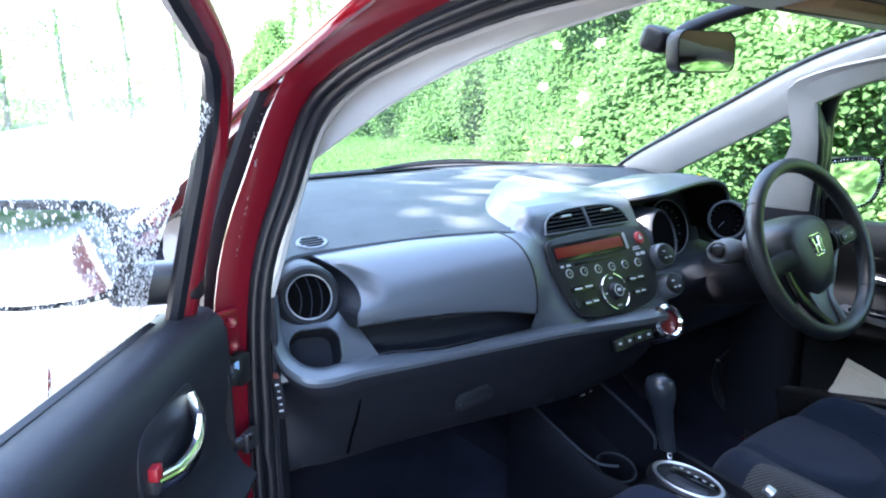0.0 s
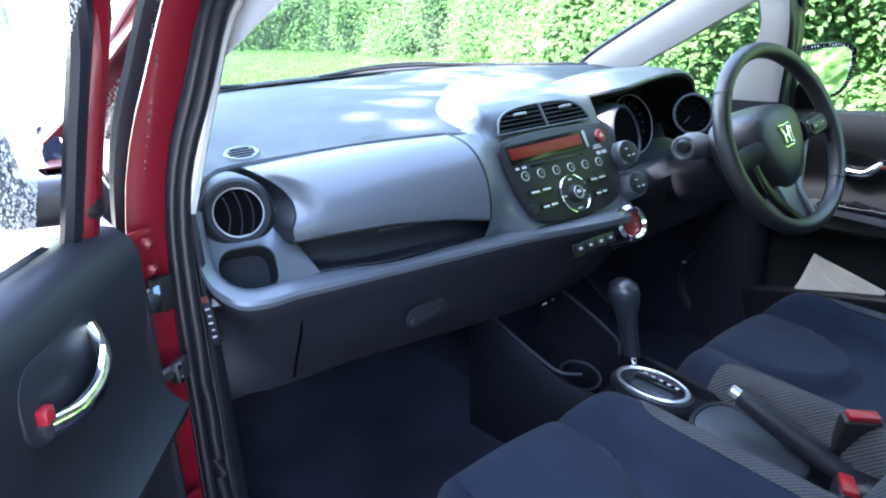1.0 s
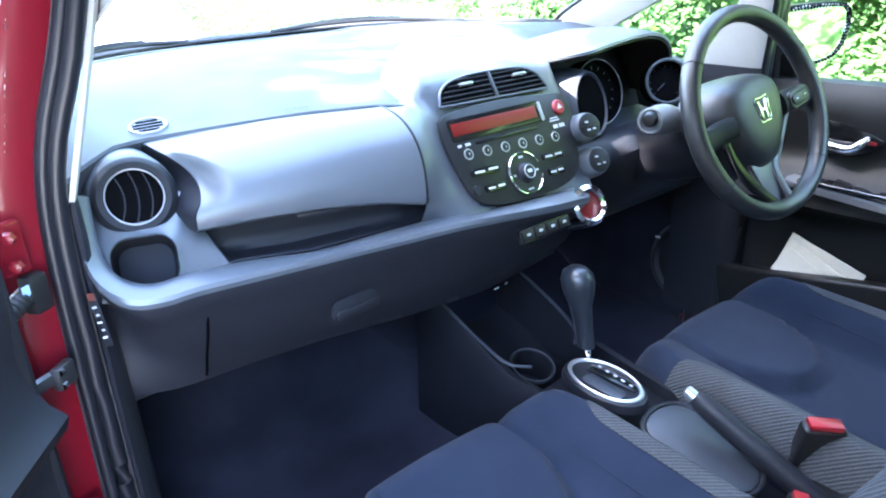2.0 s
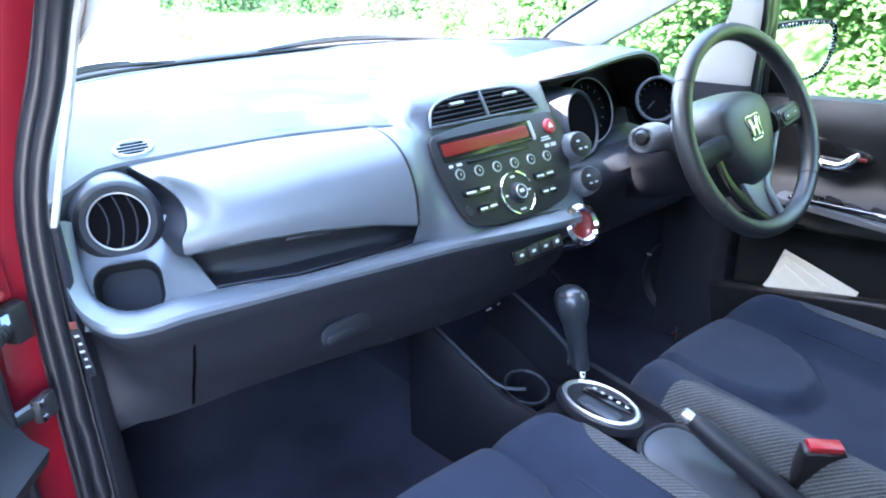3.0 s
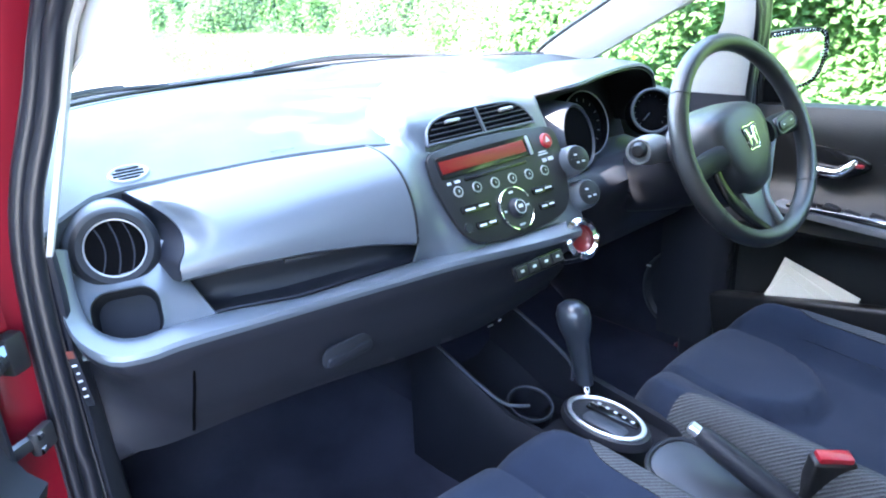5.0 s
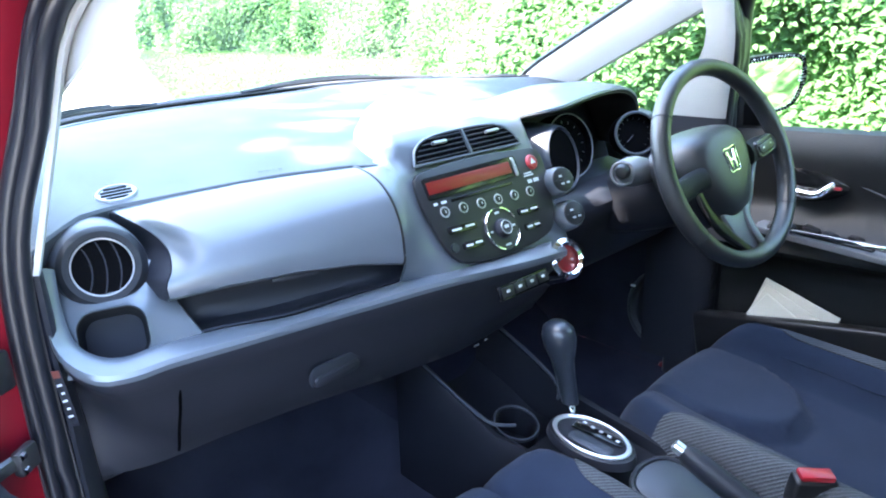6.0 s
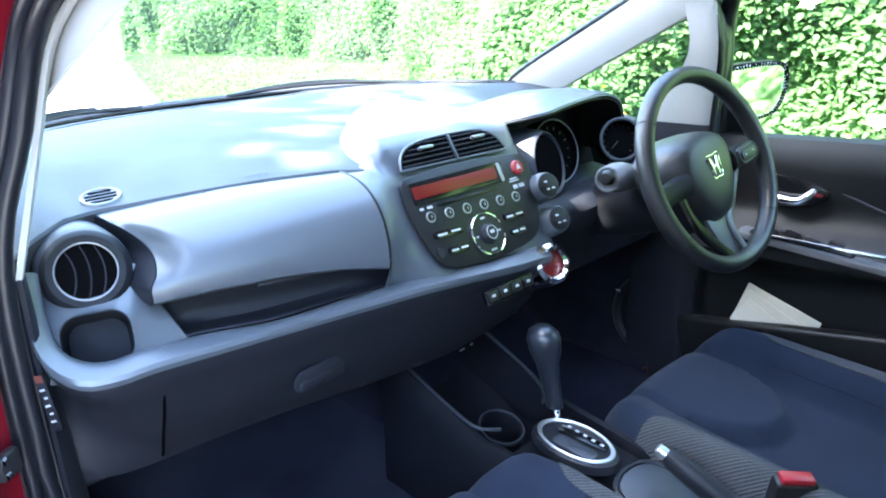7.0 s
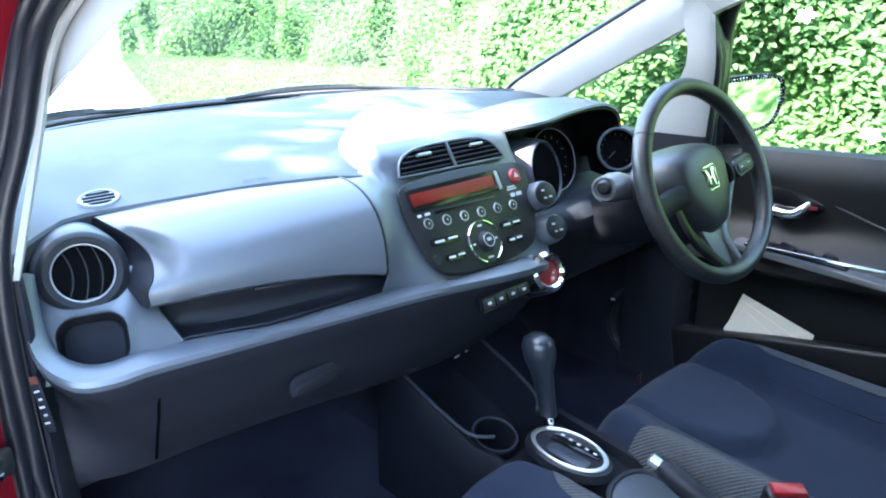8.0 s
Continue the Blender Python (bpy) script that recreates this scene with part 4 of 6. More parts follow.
def dash_end():
    """Face with the cup recess below the round vent, and the vent itself."""
    m = plane_frame((-0.583, 0.085, 0.905), (-0.30, -1, 0.55))
    cup = rrect(0.076, 0.064, 0.022, 7, 0.002, -0.010)
    outer = rrect(0.100, 0.090, 0.030, 7, 0.004, -0.006)
    wide = rrect(0.150, 0.150, 0.040, 7, 0.012, 0.004)
    reach = [(-0.08, 0.135), (-0.034, 0.113), (-0.029, 0.094), (-0.017, 0.080), (0.005, 0.074), (0.03, 0.071), (0.08, 0.060)]
    wide = [(table(reach, v)[0] if u > 0.05 else u, max(v, -0.050)) for u, v in wide]
    def ring(o, w, f=1.0, top=0.0):
        return [m @ Vector((-0.002 + (u + 0.002) * f, -0.012 + (v + 0.012) * f, w - top * smooth((v - 0.0) / 0.05))) for u, v in o]
    part("cup_surround", thick(loft([ring(wide, -0.050, 1.0, 0.0), ring(wide, -0.014, 1.0, 0.022), ring(wide, -0.008, 0.98, 0.022), ring(outer, -0.005, 1.0, 0.010), ring(cup, -0.001, 1.05, 0.004), ring(cup, 0.0, 1.015), ring(cup, -0.0012), ring(cup, -0.006, 0.99)], True), 0.002), M_DASH, dash, "grey moulded cup surround")
    bm = loft([ring(cup, -0.003, 0.995), ring(cup, -0.028, 0.975), ring(cup, -0.046, 0.95), ring(cup, -0.0575, 0.88)], True)
    bmesh.ops.contextual_create(bm, geom=[e for e in bm.edges if e.is_boundary and (m.inverted() @ e.verts[0].co).z < -0.056])
    part("cup_recess", bm, M_MATTE, dash, "square drinks recess")
    # round vent: pod, chrome ring, tilted slats
    v = plane_frame((-0.566, 0.129, 0.964), (-0.26, -1, 0.42))
    def turned(prof):
        return loft([[v @ Vector((r * math.cos(2 * math.pi * k / 44), r * math.sin(2 * math.pi * k / 44), h)) for k in range(44)] for r, h in prof], True)
    back = Vector((0.04, 0.97, -0.06))
    sleeve = [[v @ Vector((r * math.cos(2 * math.pi * k / 44), r * math.sin(2 * math.pi * k / 44), 0)) + back * h for k in range(44)] for r, h in ((0.0505, 0.0), (0.0525, 0.006), (0.0540, 0.02), (0.0550, 0.05), (0.0555, 0.085))]
    vent = part("air_vent", loft(sleeve, True), M_LEDGE, dash, "round dark grey air vent pod")
    part("vent_lip", turned([(0.0335, -0.03), (0.0338, 0.003), (0.0365, 0.009), (0.043, 0.010), (0.0475, 0.006), (0.0510, -0.001)]), M_LIP, vent, "dark rounded vent lip")
    part("vent_ring", ringm(0.0345, 0.0011, v @ pose(0, 0, 0.006), 44, 8), M_SILVER, vent, "thin chrome ring")
    # shade inside the vent is painted by the near-black bowl
    part("vent_bowl", lathe([(0.001, -0.026), (0.02, -0.025), (0.032, -0.018), (0.0335, 0.002)], v, 36), M_UNLIT, vent, "vent interior with its shade put in as near-black")
    for u in (-0.019, -0.003, 0.013):
        hgt = math.sqrt(0.0328 ** 2 - u * u)
        secs = []
        for t in np.linspace(-hgt, hgt, 9):
            c = u + 0.007 * (1 - (t / hgt) ** 2)
            secs.append([v @ Vector((c + a, t, b)) for a, b in ((-0.0008, 0.003), (0.0008, 0.003), (0.0062, -0.014), (0.0042, -0.014))])
        part("slat", loft(secs, True, True), M_MATTE, vent)
    # small demister vent in the top
    x0, y0 = -0.500, 0.243
    nz = Vector((-(top_z(x0 + 0.02, y0) - top_z(x0 - 0.02, y0)) / 0.04, -(top_z(x0, y0 + 0.02) - top_z(x0, y0 - 0.02)) / 0.04, 1))
    sv = plane_frame((x0, y0, top_z(x0, y0) + 0.0014), nz, (0.25, 1, 0))
    dm = part("demister_vent", lathe([(0.001, 0.0005), (0.0225, 0.0005), (0.0235, 0.0022), (0.0262, 0.0018), (0.0285, -0.002)], sv, 36, sweep=(0.98, 1.22)), M_DASH, dash, "small oval demister vent")
    for v0 in (-0.0150, -0.0050, 0.0050, 0.0150):
        w = 0.96 * math.sqrt(0.0215 ** 2 - v0 * v0)
        part("slot", rbox(2 * w, 0.0078, 0.002, sv @ pose(0, v0 * 1.22, 0.0002), 0.0004, 1), M_UNLIT, dm)


dash_end()


def glovebox():
    """Lower glovebox door: a proud panel with a recessed pull."""
    secs = []
    for i in range(31):
        x = mix(-0.535, -0.125, i / 30)
        yl, zl = table([(r[0], r[1], r[2]) for r in LIP[5:]], x)
        yb, zb = table([(r[0], r[1], r[2]) for r in BOTTOM[5:]], x)
        p, b = Vector((x, mix(yl, yb, 0.24), zl - 0.036)), Vector((x, yb, zb + 0.02))
        e = smooth(min(i, 30 - i) / 3)
        secs.append(curve([p + Vector((0, 0.014, 0)), p + Vector((0, 0.010, -0.006)), p.lerp(b, 0.35) + Vector((0, -0.0012, 0)), p.lerp(b, 0.7) + Vector((0, -0.0032, 0)), b + Vector((0, -0.007, 0)), b + Vector((0, 0.01, -0.012))], 16))
    box = part("glovebox_door", thick(loft(secs), 0.004), M_LOW, dash, "lower glovebox door, darkened in colour for shade")
    for k in (0,):
        part("seam", tube([q + Vector((0, -0.0105, 0)) for q in secs[k][1:-2]], 0.0022, 6), M_UNLIT, box)
    part("seam", tube([q[1] + Vector((0, -0.0115, 0.002)) for q in secs], 0.0018, 6), M_UNLIT, box)
    m = plane_frame((-0.333, 0.010, 0.776), (0.08, -1, -0.10))
    well = part("pull_recess", plate(rrect(0.088, 0.034, 0.015), 0.004, m, 0.002), M_MATTE, box, "dark finger recess")
    part("pull", plate(rrect(0.080, 0.017, 0.008), 0.008, m @ pose(0.001, -0.006, 0), 0.005), M_LOW, well, "rounded finger pull")


glovebox()


HUMP_EDGE = np.polyfit((0.0, 0.06, 0.12, 0.20, 0.30, 0.40, 0.46, 0.52), (-0.204, -0.192, -0.170, -0.136, -0.068, 0.045, 0.16, 0.30), 4)


def hump(x, y):
    """How far the raised centre hood has grown at a place of the plan."""
    return smooth((x - float(np.polyval(HUMP_EDGE, min(y, 0.5)))) / 0.036)


def centre_panel():
    """Grey surround of the radio that rolls over into the hood above the centre vents."""
    secs = []
    lid_edge = [(p.z, p.y) for p in lid_row(-0.2205)][:24]
    lid_edge.sort()
    for i in range(111):
        x = mix(-0.2165, 0.152, i / 110)
        k = smooth((x - 0.108) / 0.044)
        b = smooth((x + 0.2165) / 0.075)
        row = []
        top = mix(1.026, 1.050, hump(x, 0.065))
        for j in range(20):
            z = mix(0.850, top, j / 19)
            y = 0.55 * (z - 0.945) + 0.006
            y = mix(table(lid_edge, z)[0], y, b) if z > 0.90 else mix(table(lid_edge, 0.90)[0] + (0.90 - z) * 0.5, y, b)
            row.append(Vector((x, y + 0.055 * k * k, z)))
        edge = row[-1]
        rise = 0.012 * hump(x, 0.07)
        row.append(edge + Vector((0, 0.008, rise * 0.7)))
        row.append(edge + Vector((0, 0.020, rise)))
        y1 = edge.y + 0.020
        for j in range(1, 91):
            y = mix(y1, 0.49, j / 90)
            base = top_z(x, y) - 0.003
            row.append(Vector((x, y, max(mix(base, mix(edge.z + rise, 1.066, smooth(j / 68)) + 0.003, hump(x, y)), base))))
        secs.append(row)
    part("centre_panel", thick(loft(secs), 0.004), M_DASH, dash, "grey centre panel and hood round the radio", 70)
    # centre vents
    out = [(-0.144, 0.086), (-0.136, 0.106), (-0.118, 0.119), (-0.085, 0.126), (-0.03, 0.128), (0.03, 0.126), (0.060, 0.118), (0.078, 0.103), (0.086, 0.083)]
    out = [(p.x, p.y) for p in curve([(u, v, 0) for u, v in out], 30)]
    # near-black plate in place of the shaded depth behind the slats
    vent = part("air_vent", plate(out, 0.003, face(0, 0, -0.0005), 0.001), M_UNLIT, dash, "pair of centre air vents")
    part("vent_lip", tube([face(u, v, 0.002).translation for u, v in out + out[:1]], 0.0022, 6), M_DASH, vent)
    def half(v):
        t = min(max((v - 0.086) / 0.042, 0), 1)
        return 0.113 - 0.050 * t ** 2.2
    for j in range(5):
        v = 0.0905 + 0.0078 * j
        h = half(v) - 0.004
        for a, b in ((-0.029 - h, -0.033), (-0.025, -0.029 + h)):
            bm = loft([[face(u, v + dv, w).translation for dv, w in ((-0.0007, 0.0036), (0.0007, 0.0036), (0.0022, 0.0015))] for u in np.linspace(a, b, 4)], True, True)
            part("slat", bm, M_LOW, vent)
    part("divider", rbox(0.005, 0.042, 0.006, face(-0.029, 0.106, 0.003, 4), 0.002), M_DASH, vent)
    for u in (-0.085, 0.030):
        part("tab", rbox(0.028, 0.005, 0.008, face(u, 0.113, 0.006), 0.002), M_SILVER, vent, "silver vent tab")


centre_panel()


# ---- audio unit ----
def audio():
    unit = thing("car_stereo", "black car stereo panel with red display and round dial", "car stereo", face(-0.023, 0, 0).translation)
    out = [(-0.150, 0.072), (-0.160, 0.060), (-0.162, 0.016), (-0.143, -0.055), (-0.105, -0.077), (-0.023, -0.084), (0.055, -0.078), (0.092, -0.055), (0.114, 0.012), (0.118, 0.052), (0.108, 0.068), (0.06, 0.074), (-0.02, 0.079), (-0.09, 0.078)]
    out = [(p.x, p.y) for p in curve([(u, v, 0) for u, v in out], 56, True)]
    part("panel", plate(out, 0.006, face(0, 0, 0.002), 0.003), M_RADIO, unit, "matt black front panel")
    part("display_frame", plate(rrect(0.200, 0.034, 0.004, 3, -0.048, 0.047), 0.002, face(0, 0, 0.008), 0.001), M_PIANO, unit)
    part("display", plate(rrect(0.178, 0.019, 0.001, 2, -0.055, 0.047), 0.001, face(0, 0, 0.0101), 0.0004), M_DISP, unit, "red unlit display")
    part("slider", plate(rrect(0.006, 0.032, 0.002, 2, 0.044, 0.046), 0.004, face(0, 0, 0.008), 0.001), M_SILVER, unit, "silver bar")
    part("disc_slot", rbox(0.135, 0.005, 0.003, face(-0.040, 0.022, 0.008), 0.001), M_PIANO, unit, "disc slot")
    for u, w in ((-0.138, 0.007), (-0.122, 0.010)):
        part("mark", rbox(w, 0.004, 0.001, face(u, 0.0225, 0.0085), 0), M_MARK, unit)
    hz = part("hazard_button", lathe([(0.001, 0.004), (0.010, 0.004), (0.0125, 0.002), (0.013, 0.0)], face(0.088, 0.046, 0.008), 24), M_REDPL, unit, "red hazard button")
    tri = [(0.0065 * math.cos(radians(a)), 0.0065 * math.sin(radians(a))) for a in (90, 210, 330)]
    part("triangle", plate(tri, 0.0006, face(0.088, 0.046, 0.0121), 0.0001), M_MARK, hz)
    for u, v, w in ((0.070, 0.030, 0.018), (0.070, 0.026, 0.022), (0.068, 0.016, 0.010), (0.083, 0.016, 0.012)):
        part("mark", rbox(w, 0.0022 if v > 0.02 else 0.006, 0.001, face(u, v, 0.0085), 0), M_MARK, unit)
    for i in range(6):
        f = face(mix(-0.127, 0.059, i / 5), mix(0.008, 0.0, i / 5), 0.008)
        b = part("button", lathe([(0.001, 0.003), (0.0055, 0.003), (0.006, 0.0), ], f, 20), M_BLACK, unit)
        part("button_ring", ringm(0.0076, 0.0011, f @ pose(0, 0, 0.001), 24, 6), M_SILVER, b)
        part("mark", rbox(0.0012, 0.004, 0.0005, f @ pose(0, 0, 0.0032), 0), M_MARK, b)
    d = face(-0.032, -0.043, 0.008)
    dial = part("dial", lathe([(0.001, 0.003), (0.033, 0.003), (0.0345, 0.0)], d, 40), M_BLACK, unit, "round control dial")
    for a0, a1 in ((20, 75), (105, 250), (290, 345)):
        pts = [d @ Vector((0.0335 * math.cos(radians(a)), 0.0335 * math.sin(radians(a)), 0.004)) for a in np.linspace(a0, a1, 14)]
        part("dial_ring", tube(pts, 0.0014, 6), M_CHROME, dial, "bright ring segment")
    knob = part("knob", lathe([(0.001, 0.013), (0.012, 0.013), (0.0135, 0.011), (0.015, 0.004), (0.0175, 0.003)], d, 32), M_LOW, dial, "volume knob")
    part("knob_ring", ringm(0.0105, 0.0008, d @ pose(0, 0, 0.013), 28, 6), M_SILVER, knob)
    part("mark", rbox(0.009, 0.005, 0.0006, d @ pose(0, 0.001, 0.0133), 0), M_MARK, knob)
    for u, v, w in ((0, 0.026, 0.009), (0, -0.026, 0.012), (0.025, 0, 0.006), (-0.024, 0, 0.005)):
        part("mark", rbox(w, 0.003, 0.0006, d @ pose(u, v, 0.0031), 0), M_MARK, dial)
    for u, v, w in ((-0.107, -0.022, 0.058), (-0.098, -0.050, 0.042), (0.038, -0.028, 0.048), (0.035, -0.054, 0.036)):
        b = part("button", plate(rrect(w, 0.011, 0.004, 3), 0.003, face(u, v, 0.008, -3), 0.001), M_PIANO, unit)
        for k in (-0.22, 0.25):
            part("mark", rbox(w * 0.32, 0.003, 0.0005, face(u + k * w, v, 0.0112, -3), 0), M_MARK, b)
    part("button", lathe([(0.001, 0.003), (0.007, 0.003), (0.0075, 0)], face(-0.134, -0.047, 0.008), 20), M_LOW, unit)


audio()


def side_controls():
    """Two climate pods, the chrome-ringed dial and the row of switches."""
    for at, r in (((0.124, -0.012, 0.952), 0.0235), ((0.128, -0.034, 0.897), 0.0235)):
        m = plane_frame(at, (-0.25, -1, 0.5))
        pod = part("climate_pod", lathe([(r * 0.9, 0.017), (r * 0.98, 0.013), (r * 1.05, 0.004), (r * 1.1, -0.01), (r * 1.12, -0.05)], m, 28), M_DASH, dash, "round climate button pod")
        part("pod_cap", lathe([(0.001, 0.0198), (r * 0.6, 0.0195), (r * 0.85, 0.018), (r * 0.92, 0.015)], m, 28), M_RADIO, pod, "dark button face")
        part("split", rbox(r * 1.7, 0.001, 0.001, m @ pose(0, 0, 0.0203), 0), M_BLACK, pod)
        for u, v in ((-0.006, 0.006), (-0.004, -0.007), (0.007, -0.006)):
            part("mark", rbox(0.006, 0.003, 0.0006, m @ pose(u, v, 0.0203), 0), M_MARK, pod)
    m = plane_frame((0.078, -0.064, 0.838), (-0.2, -1, 0.5))
    dial = part("climate_dial", lathe([(0.001, 0.002), (0.022, 0.002), (0.0225, 0.012), (0.027, 0.016), (0.034, 0.012), (0.036, 0.0), (0.036, -0.05)], m, 40), M_CHROME, dash, "chrome-ringed climate dial")
    part("dial_window", lathe([(0.001, 0.006), (0.02, 0.005), (0.0225, 0.003)], m, 30), M_DISP, dial, "dark red dial window")
    sw = plane_frame((-0.038, -0.078, 0.834), (0, -1, 0.42))
    bank = part("switch_bank", plate(rrect(0.110, 0.022, 0.003, 3), 0.006, sw @ pose(0, 0, -0.002), 0.001), M_PIANO, dash, "row of four black switches")
    for u in (-0.040, -0.0135, 0.0135, 0.040):
        b = part("switch", rbox(0.0245, 0.016, 0.003, sw @ pose(u, 0, 0.0045), 0.001), M_BLACK, bank)
        part("mark", rbox(0.007, 0.004, 0.0006, sw @ pose(u, 0.001, 0.0063), 0), M_MARK, b)


side_controls()


# ---- instruments ----
def cluster():
    ob = thing("instrument_cluster", "hooded black instrument cluster with round silver-ringed gauges", "instrument cluster", (0.31, 0.1, 0.95))
    arch = [(0.125, 1.02), (0.155, 1.048), (0.22, 1.062), (0.30, 1.071), (0.38, 1.077), (0.44, 1.073), (0.48, 1.052), (0.494, 1.01), (0.492, 0.96)]
    def rim(y, dz, f):
        return curve([(0.31 + (x - 0.31) * f, y + (0.10 if i == 0 else 0.05 if i == 1 else 0), z + dz) for i, (x, z) in enumerate(arch)], 40)
    hood = thick(loft([rim(0.36, -0.040, 0.93), rim(0.26, -0.008, 0.97), rim(0.16, 0.003, 1.0), rim(0.080, 0.0, 1.0), rim(0.068, -0.003, 0.997), rim(0.066, -0.008, 0.985)]), 0.004)
    part("hood", hood, M_DASH, ob, "grey hood")
    part("lining", thick(loft([rim(0.20, -0.016, 0.95), rim(0.069, -0.0115, 0.98)]), 0.002), M_BLACK, ob, "black hood lining")
    part("back_plate", rbox(0.40, 0.02, 0.20, pose(0.31, 0.175, 0.96, -20), 0.01), M_RADIO, ob)
    part("cluster_floor", thick(loft([[Vector((x, y, z)) for x in np.linspace(0.14, 0.50, 8)] for y, z in ((0.17, 0.915), (0.05, 0.895))]), 0.004), M_LEDGE, ob)
    # left instrument: a grey tube round a bowl coloured near-black for shade
    m = plane_frame((0.234, 0.060, 0.964), (0.10, -1, 0.30))
    own = bmesh.new()
    prof = [(0.054, -0.06), (0.055, -0.004), (0.058, 0.002), (0.061, 0.0), (0.066, -0.012), (0.078, -0.05), (0.090, -0.11)]
    loft([[m @ Vector((0.80 * q * math.cos(2 * math.pi * k / 44), q * math.sin(2 * math.pi * k / 44), h)) for k in range(44)] for q, h in prof], True, False, own)
    tubes = part("gauge_tube", own, M_LEDGE, ob, "grey tube round the left gauge")
    part("gauge_bowl", lathe([(0.001, -0.045), (0.050, -0.044), (0.0545, -0.002)], m, 40, sweep=(0.80, 1)), M_UNLIT, tubes, "gauge interior with its shade put in as near-black")
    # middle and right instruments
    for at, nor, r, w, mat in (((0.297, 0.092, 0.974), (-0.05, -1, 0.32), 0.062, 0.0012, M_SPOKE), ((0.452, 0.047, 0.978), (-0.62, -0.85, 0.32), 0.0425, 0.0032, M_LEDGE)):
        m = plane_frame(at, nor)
        # gauge faces coloured near-black to keep them as dark as under the hood
        g = part("gauge", lathe([(0.001, -0.012), (r * 0.9, -0.012), (r * 0.99, 0.0), (r * 1.03, -0.004), (r * 1.04, -0.04)], m, 40), M_UNLIT, ob, "round black gauge")
        part("gauge_ring", ringm(r, w, m, 44, 8), mat, g, "silver gauge ring")
        for k in range(13):
            a = radians(225 - 270 * k / 12)
            part("mark", rbox(r * 0.1, 0.0012, 0.0006, m @ pose(r * 0.76 * math.cos(a), r * 0.76 * math.sin(a), -0.0115, 0, 0, math.degrees(a)), 0), M_LEDGE, g)
        part("needle", rbox(r * 0.45, 0.0016, 0.0016, m @ pose(-r * 0.22, -r * 0.22, -0.010, 0, 0, 45), 0), M_LEDGE, g)
    # panel round the column, down to the knees
    secs = []
    for x in np.linspace(0.150, 0.655, 22):
        c = math.exp(-((x - 0.345) / 0.09) ** 2)
        secs.append(curve([(x, 0.075, 0.908 - 0.006 * c), (x, 0.045 - 0.02 * c, 0.900), (x, 0.02 - 0.03 * c, 0.872), (x, 0.03, 0.80), (x, 0.07, 0.72), (x, 0.16, 0.68)], 18))
    part("driver_panel", thick(loft(secs), 0.005), M_LOW, ob, "dark panel under the instruments")


cluster()


# ---- steering wheel ----
def wheel():
    C = Vector((0.345, -0.200, 0.972))
    m = plane_frame(C, (-0.09, -0.911, 0.41))
    w = thing("steering_wheel", "black leather steering wheel with silver spokes", "steering wheel", C)
    def rim_pt(a, r=0.1665):
        return m @ Vector((r * math.cos(a), r * math.sin(a), 0))
    secs = []
    n = 64
    for i in range(n + 1):
        a = 2 * math.pi * i / n
        c = Vector((math.cos(a), math.sin(a), 0))
        grip = 1 + 0.12 * max(0, math.cos(2 * (a - radians(30)))) ** 4
        secs.append([m @ (c * (0.1665 + 0.0145 * grip * math.cos(q)) + Vector((0, 0, 0.0165 * math.sin(q)))) for q in np.linspace(0, 2 * math.pi, 14, endpoint=False)])
    bm = loft(secs, True)
    bmesh.ops.remove_doubles(bm, verts=bm.verts, dist=1e-5)
    part("rim", bm, M_LEATHER, w, "leather-wrapped rim")
    for a in (146, 34, 218, 322):
        c = Vector((math.cos(radians(a)), math.sin(radians(a)), 0))
        t = Vector((-c.y, c.x, 0))
        mm = m @ Matrix(((c.x, 0, t.x, 0.1665 * c.x), (c.y, 0, t.y, 0.1665 * c.y), (0, -1, 0, 0), (0, 0, 0, 1)))
        part("seam", ringm(0.0166, 0.0006, mm, 20, 5, sweep=(0.93, 1.03)), M_BLACK, w)
    m = m @ pose(0, 0, 0, 0, 0, 8)               # the wheel stands a little turned
    pad = [(-0.066, 0.056), (-0.035, 0.066), (0, 0.069), (0.035, 0.066), (0.066, 0.054), (0.078, 0.026), (0.070, -0.014), (0.050, -0.052), (0.027, -0.078), (0, -0.086), (-0.030, -0.082), (-0.055, -0.058), (-0.074, -0.018), (-0.081, 0.026)]
    pad = [(p.x, p.y) for p in curve([(u, v, 0) for u, v in pad], 44, True)]
    def ring(z, f):
        return [m @ Vector((u * f, v * f - 0.004, z)) for u, v in pad]
    bm = loft([ring(-0.085, 1.14), ring(-0.055, 1.12), ring(-0.030, 1.06), ring(-0.013, 0.99), ring(-0.001, 0.90), ring(0.006, 0.72), ring(0.0095, 0.45), ring(0.010, 0.15)], True, True)
    hub = part("airbag_cover", bm, M_PAD, w, "dark domed centre pad")
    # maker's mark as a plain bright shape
    e = m @ pose(-0.002, 0.003, 0.0092) @ Matrix.Scale(1.25, 4)
    em = bmesh.new()
    for q in (-1, 1):
        plate([(q * 0.0098, 0.0125), (q * 0.0050, 0.0125), (q * 0.0026, 0.0), (q * 0.0036, -0.0125), (q * 0.0074, -0.0125), (q * 0.0070, 0.0)][::-q], 0.002, e, 0.0006, em)
    plate([(0.0028, 0.0016), (-0.0028, 0.0016), (-0.0028, -0.0016), (0.0028, -0.0016)], 0.0018, e, 0.0005, em)
    part("emblem", em, M_CHROME, w, "chrome emblem")
    loop = [(0.014, 0.0155), (-0.014, 0.0155), (-0.0105, -0.0155), (0.0105, -0.0155)]
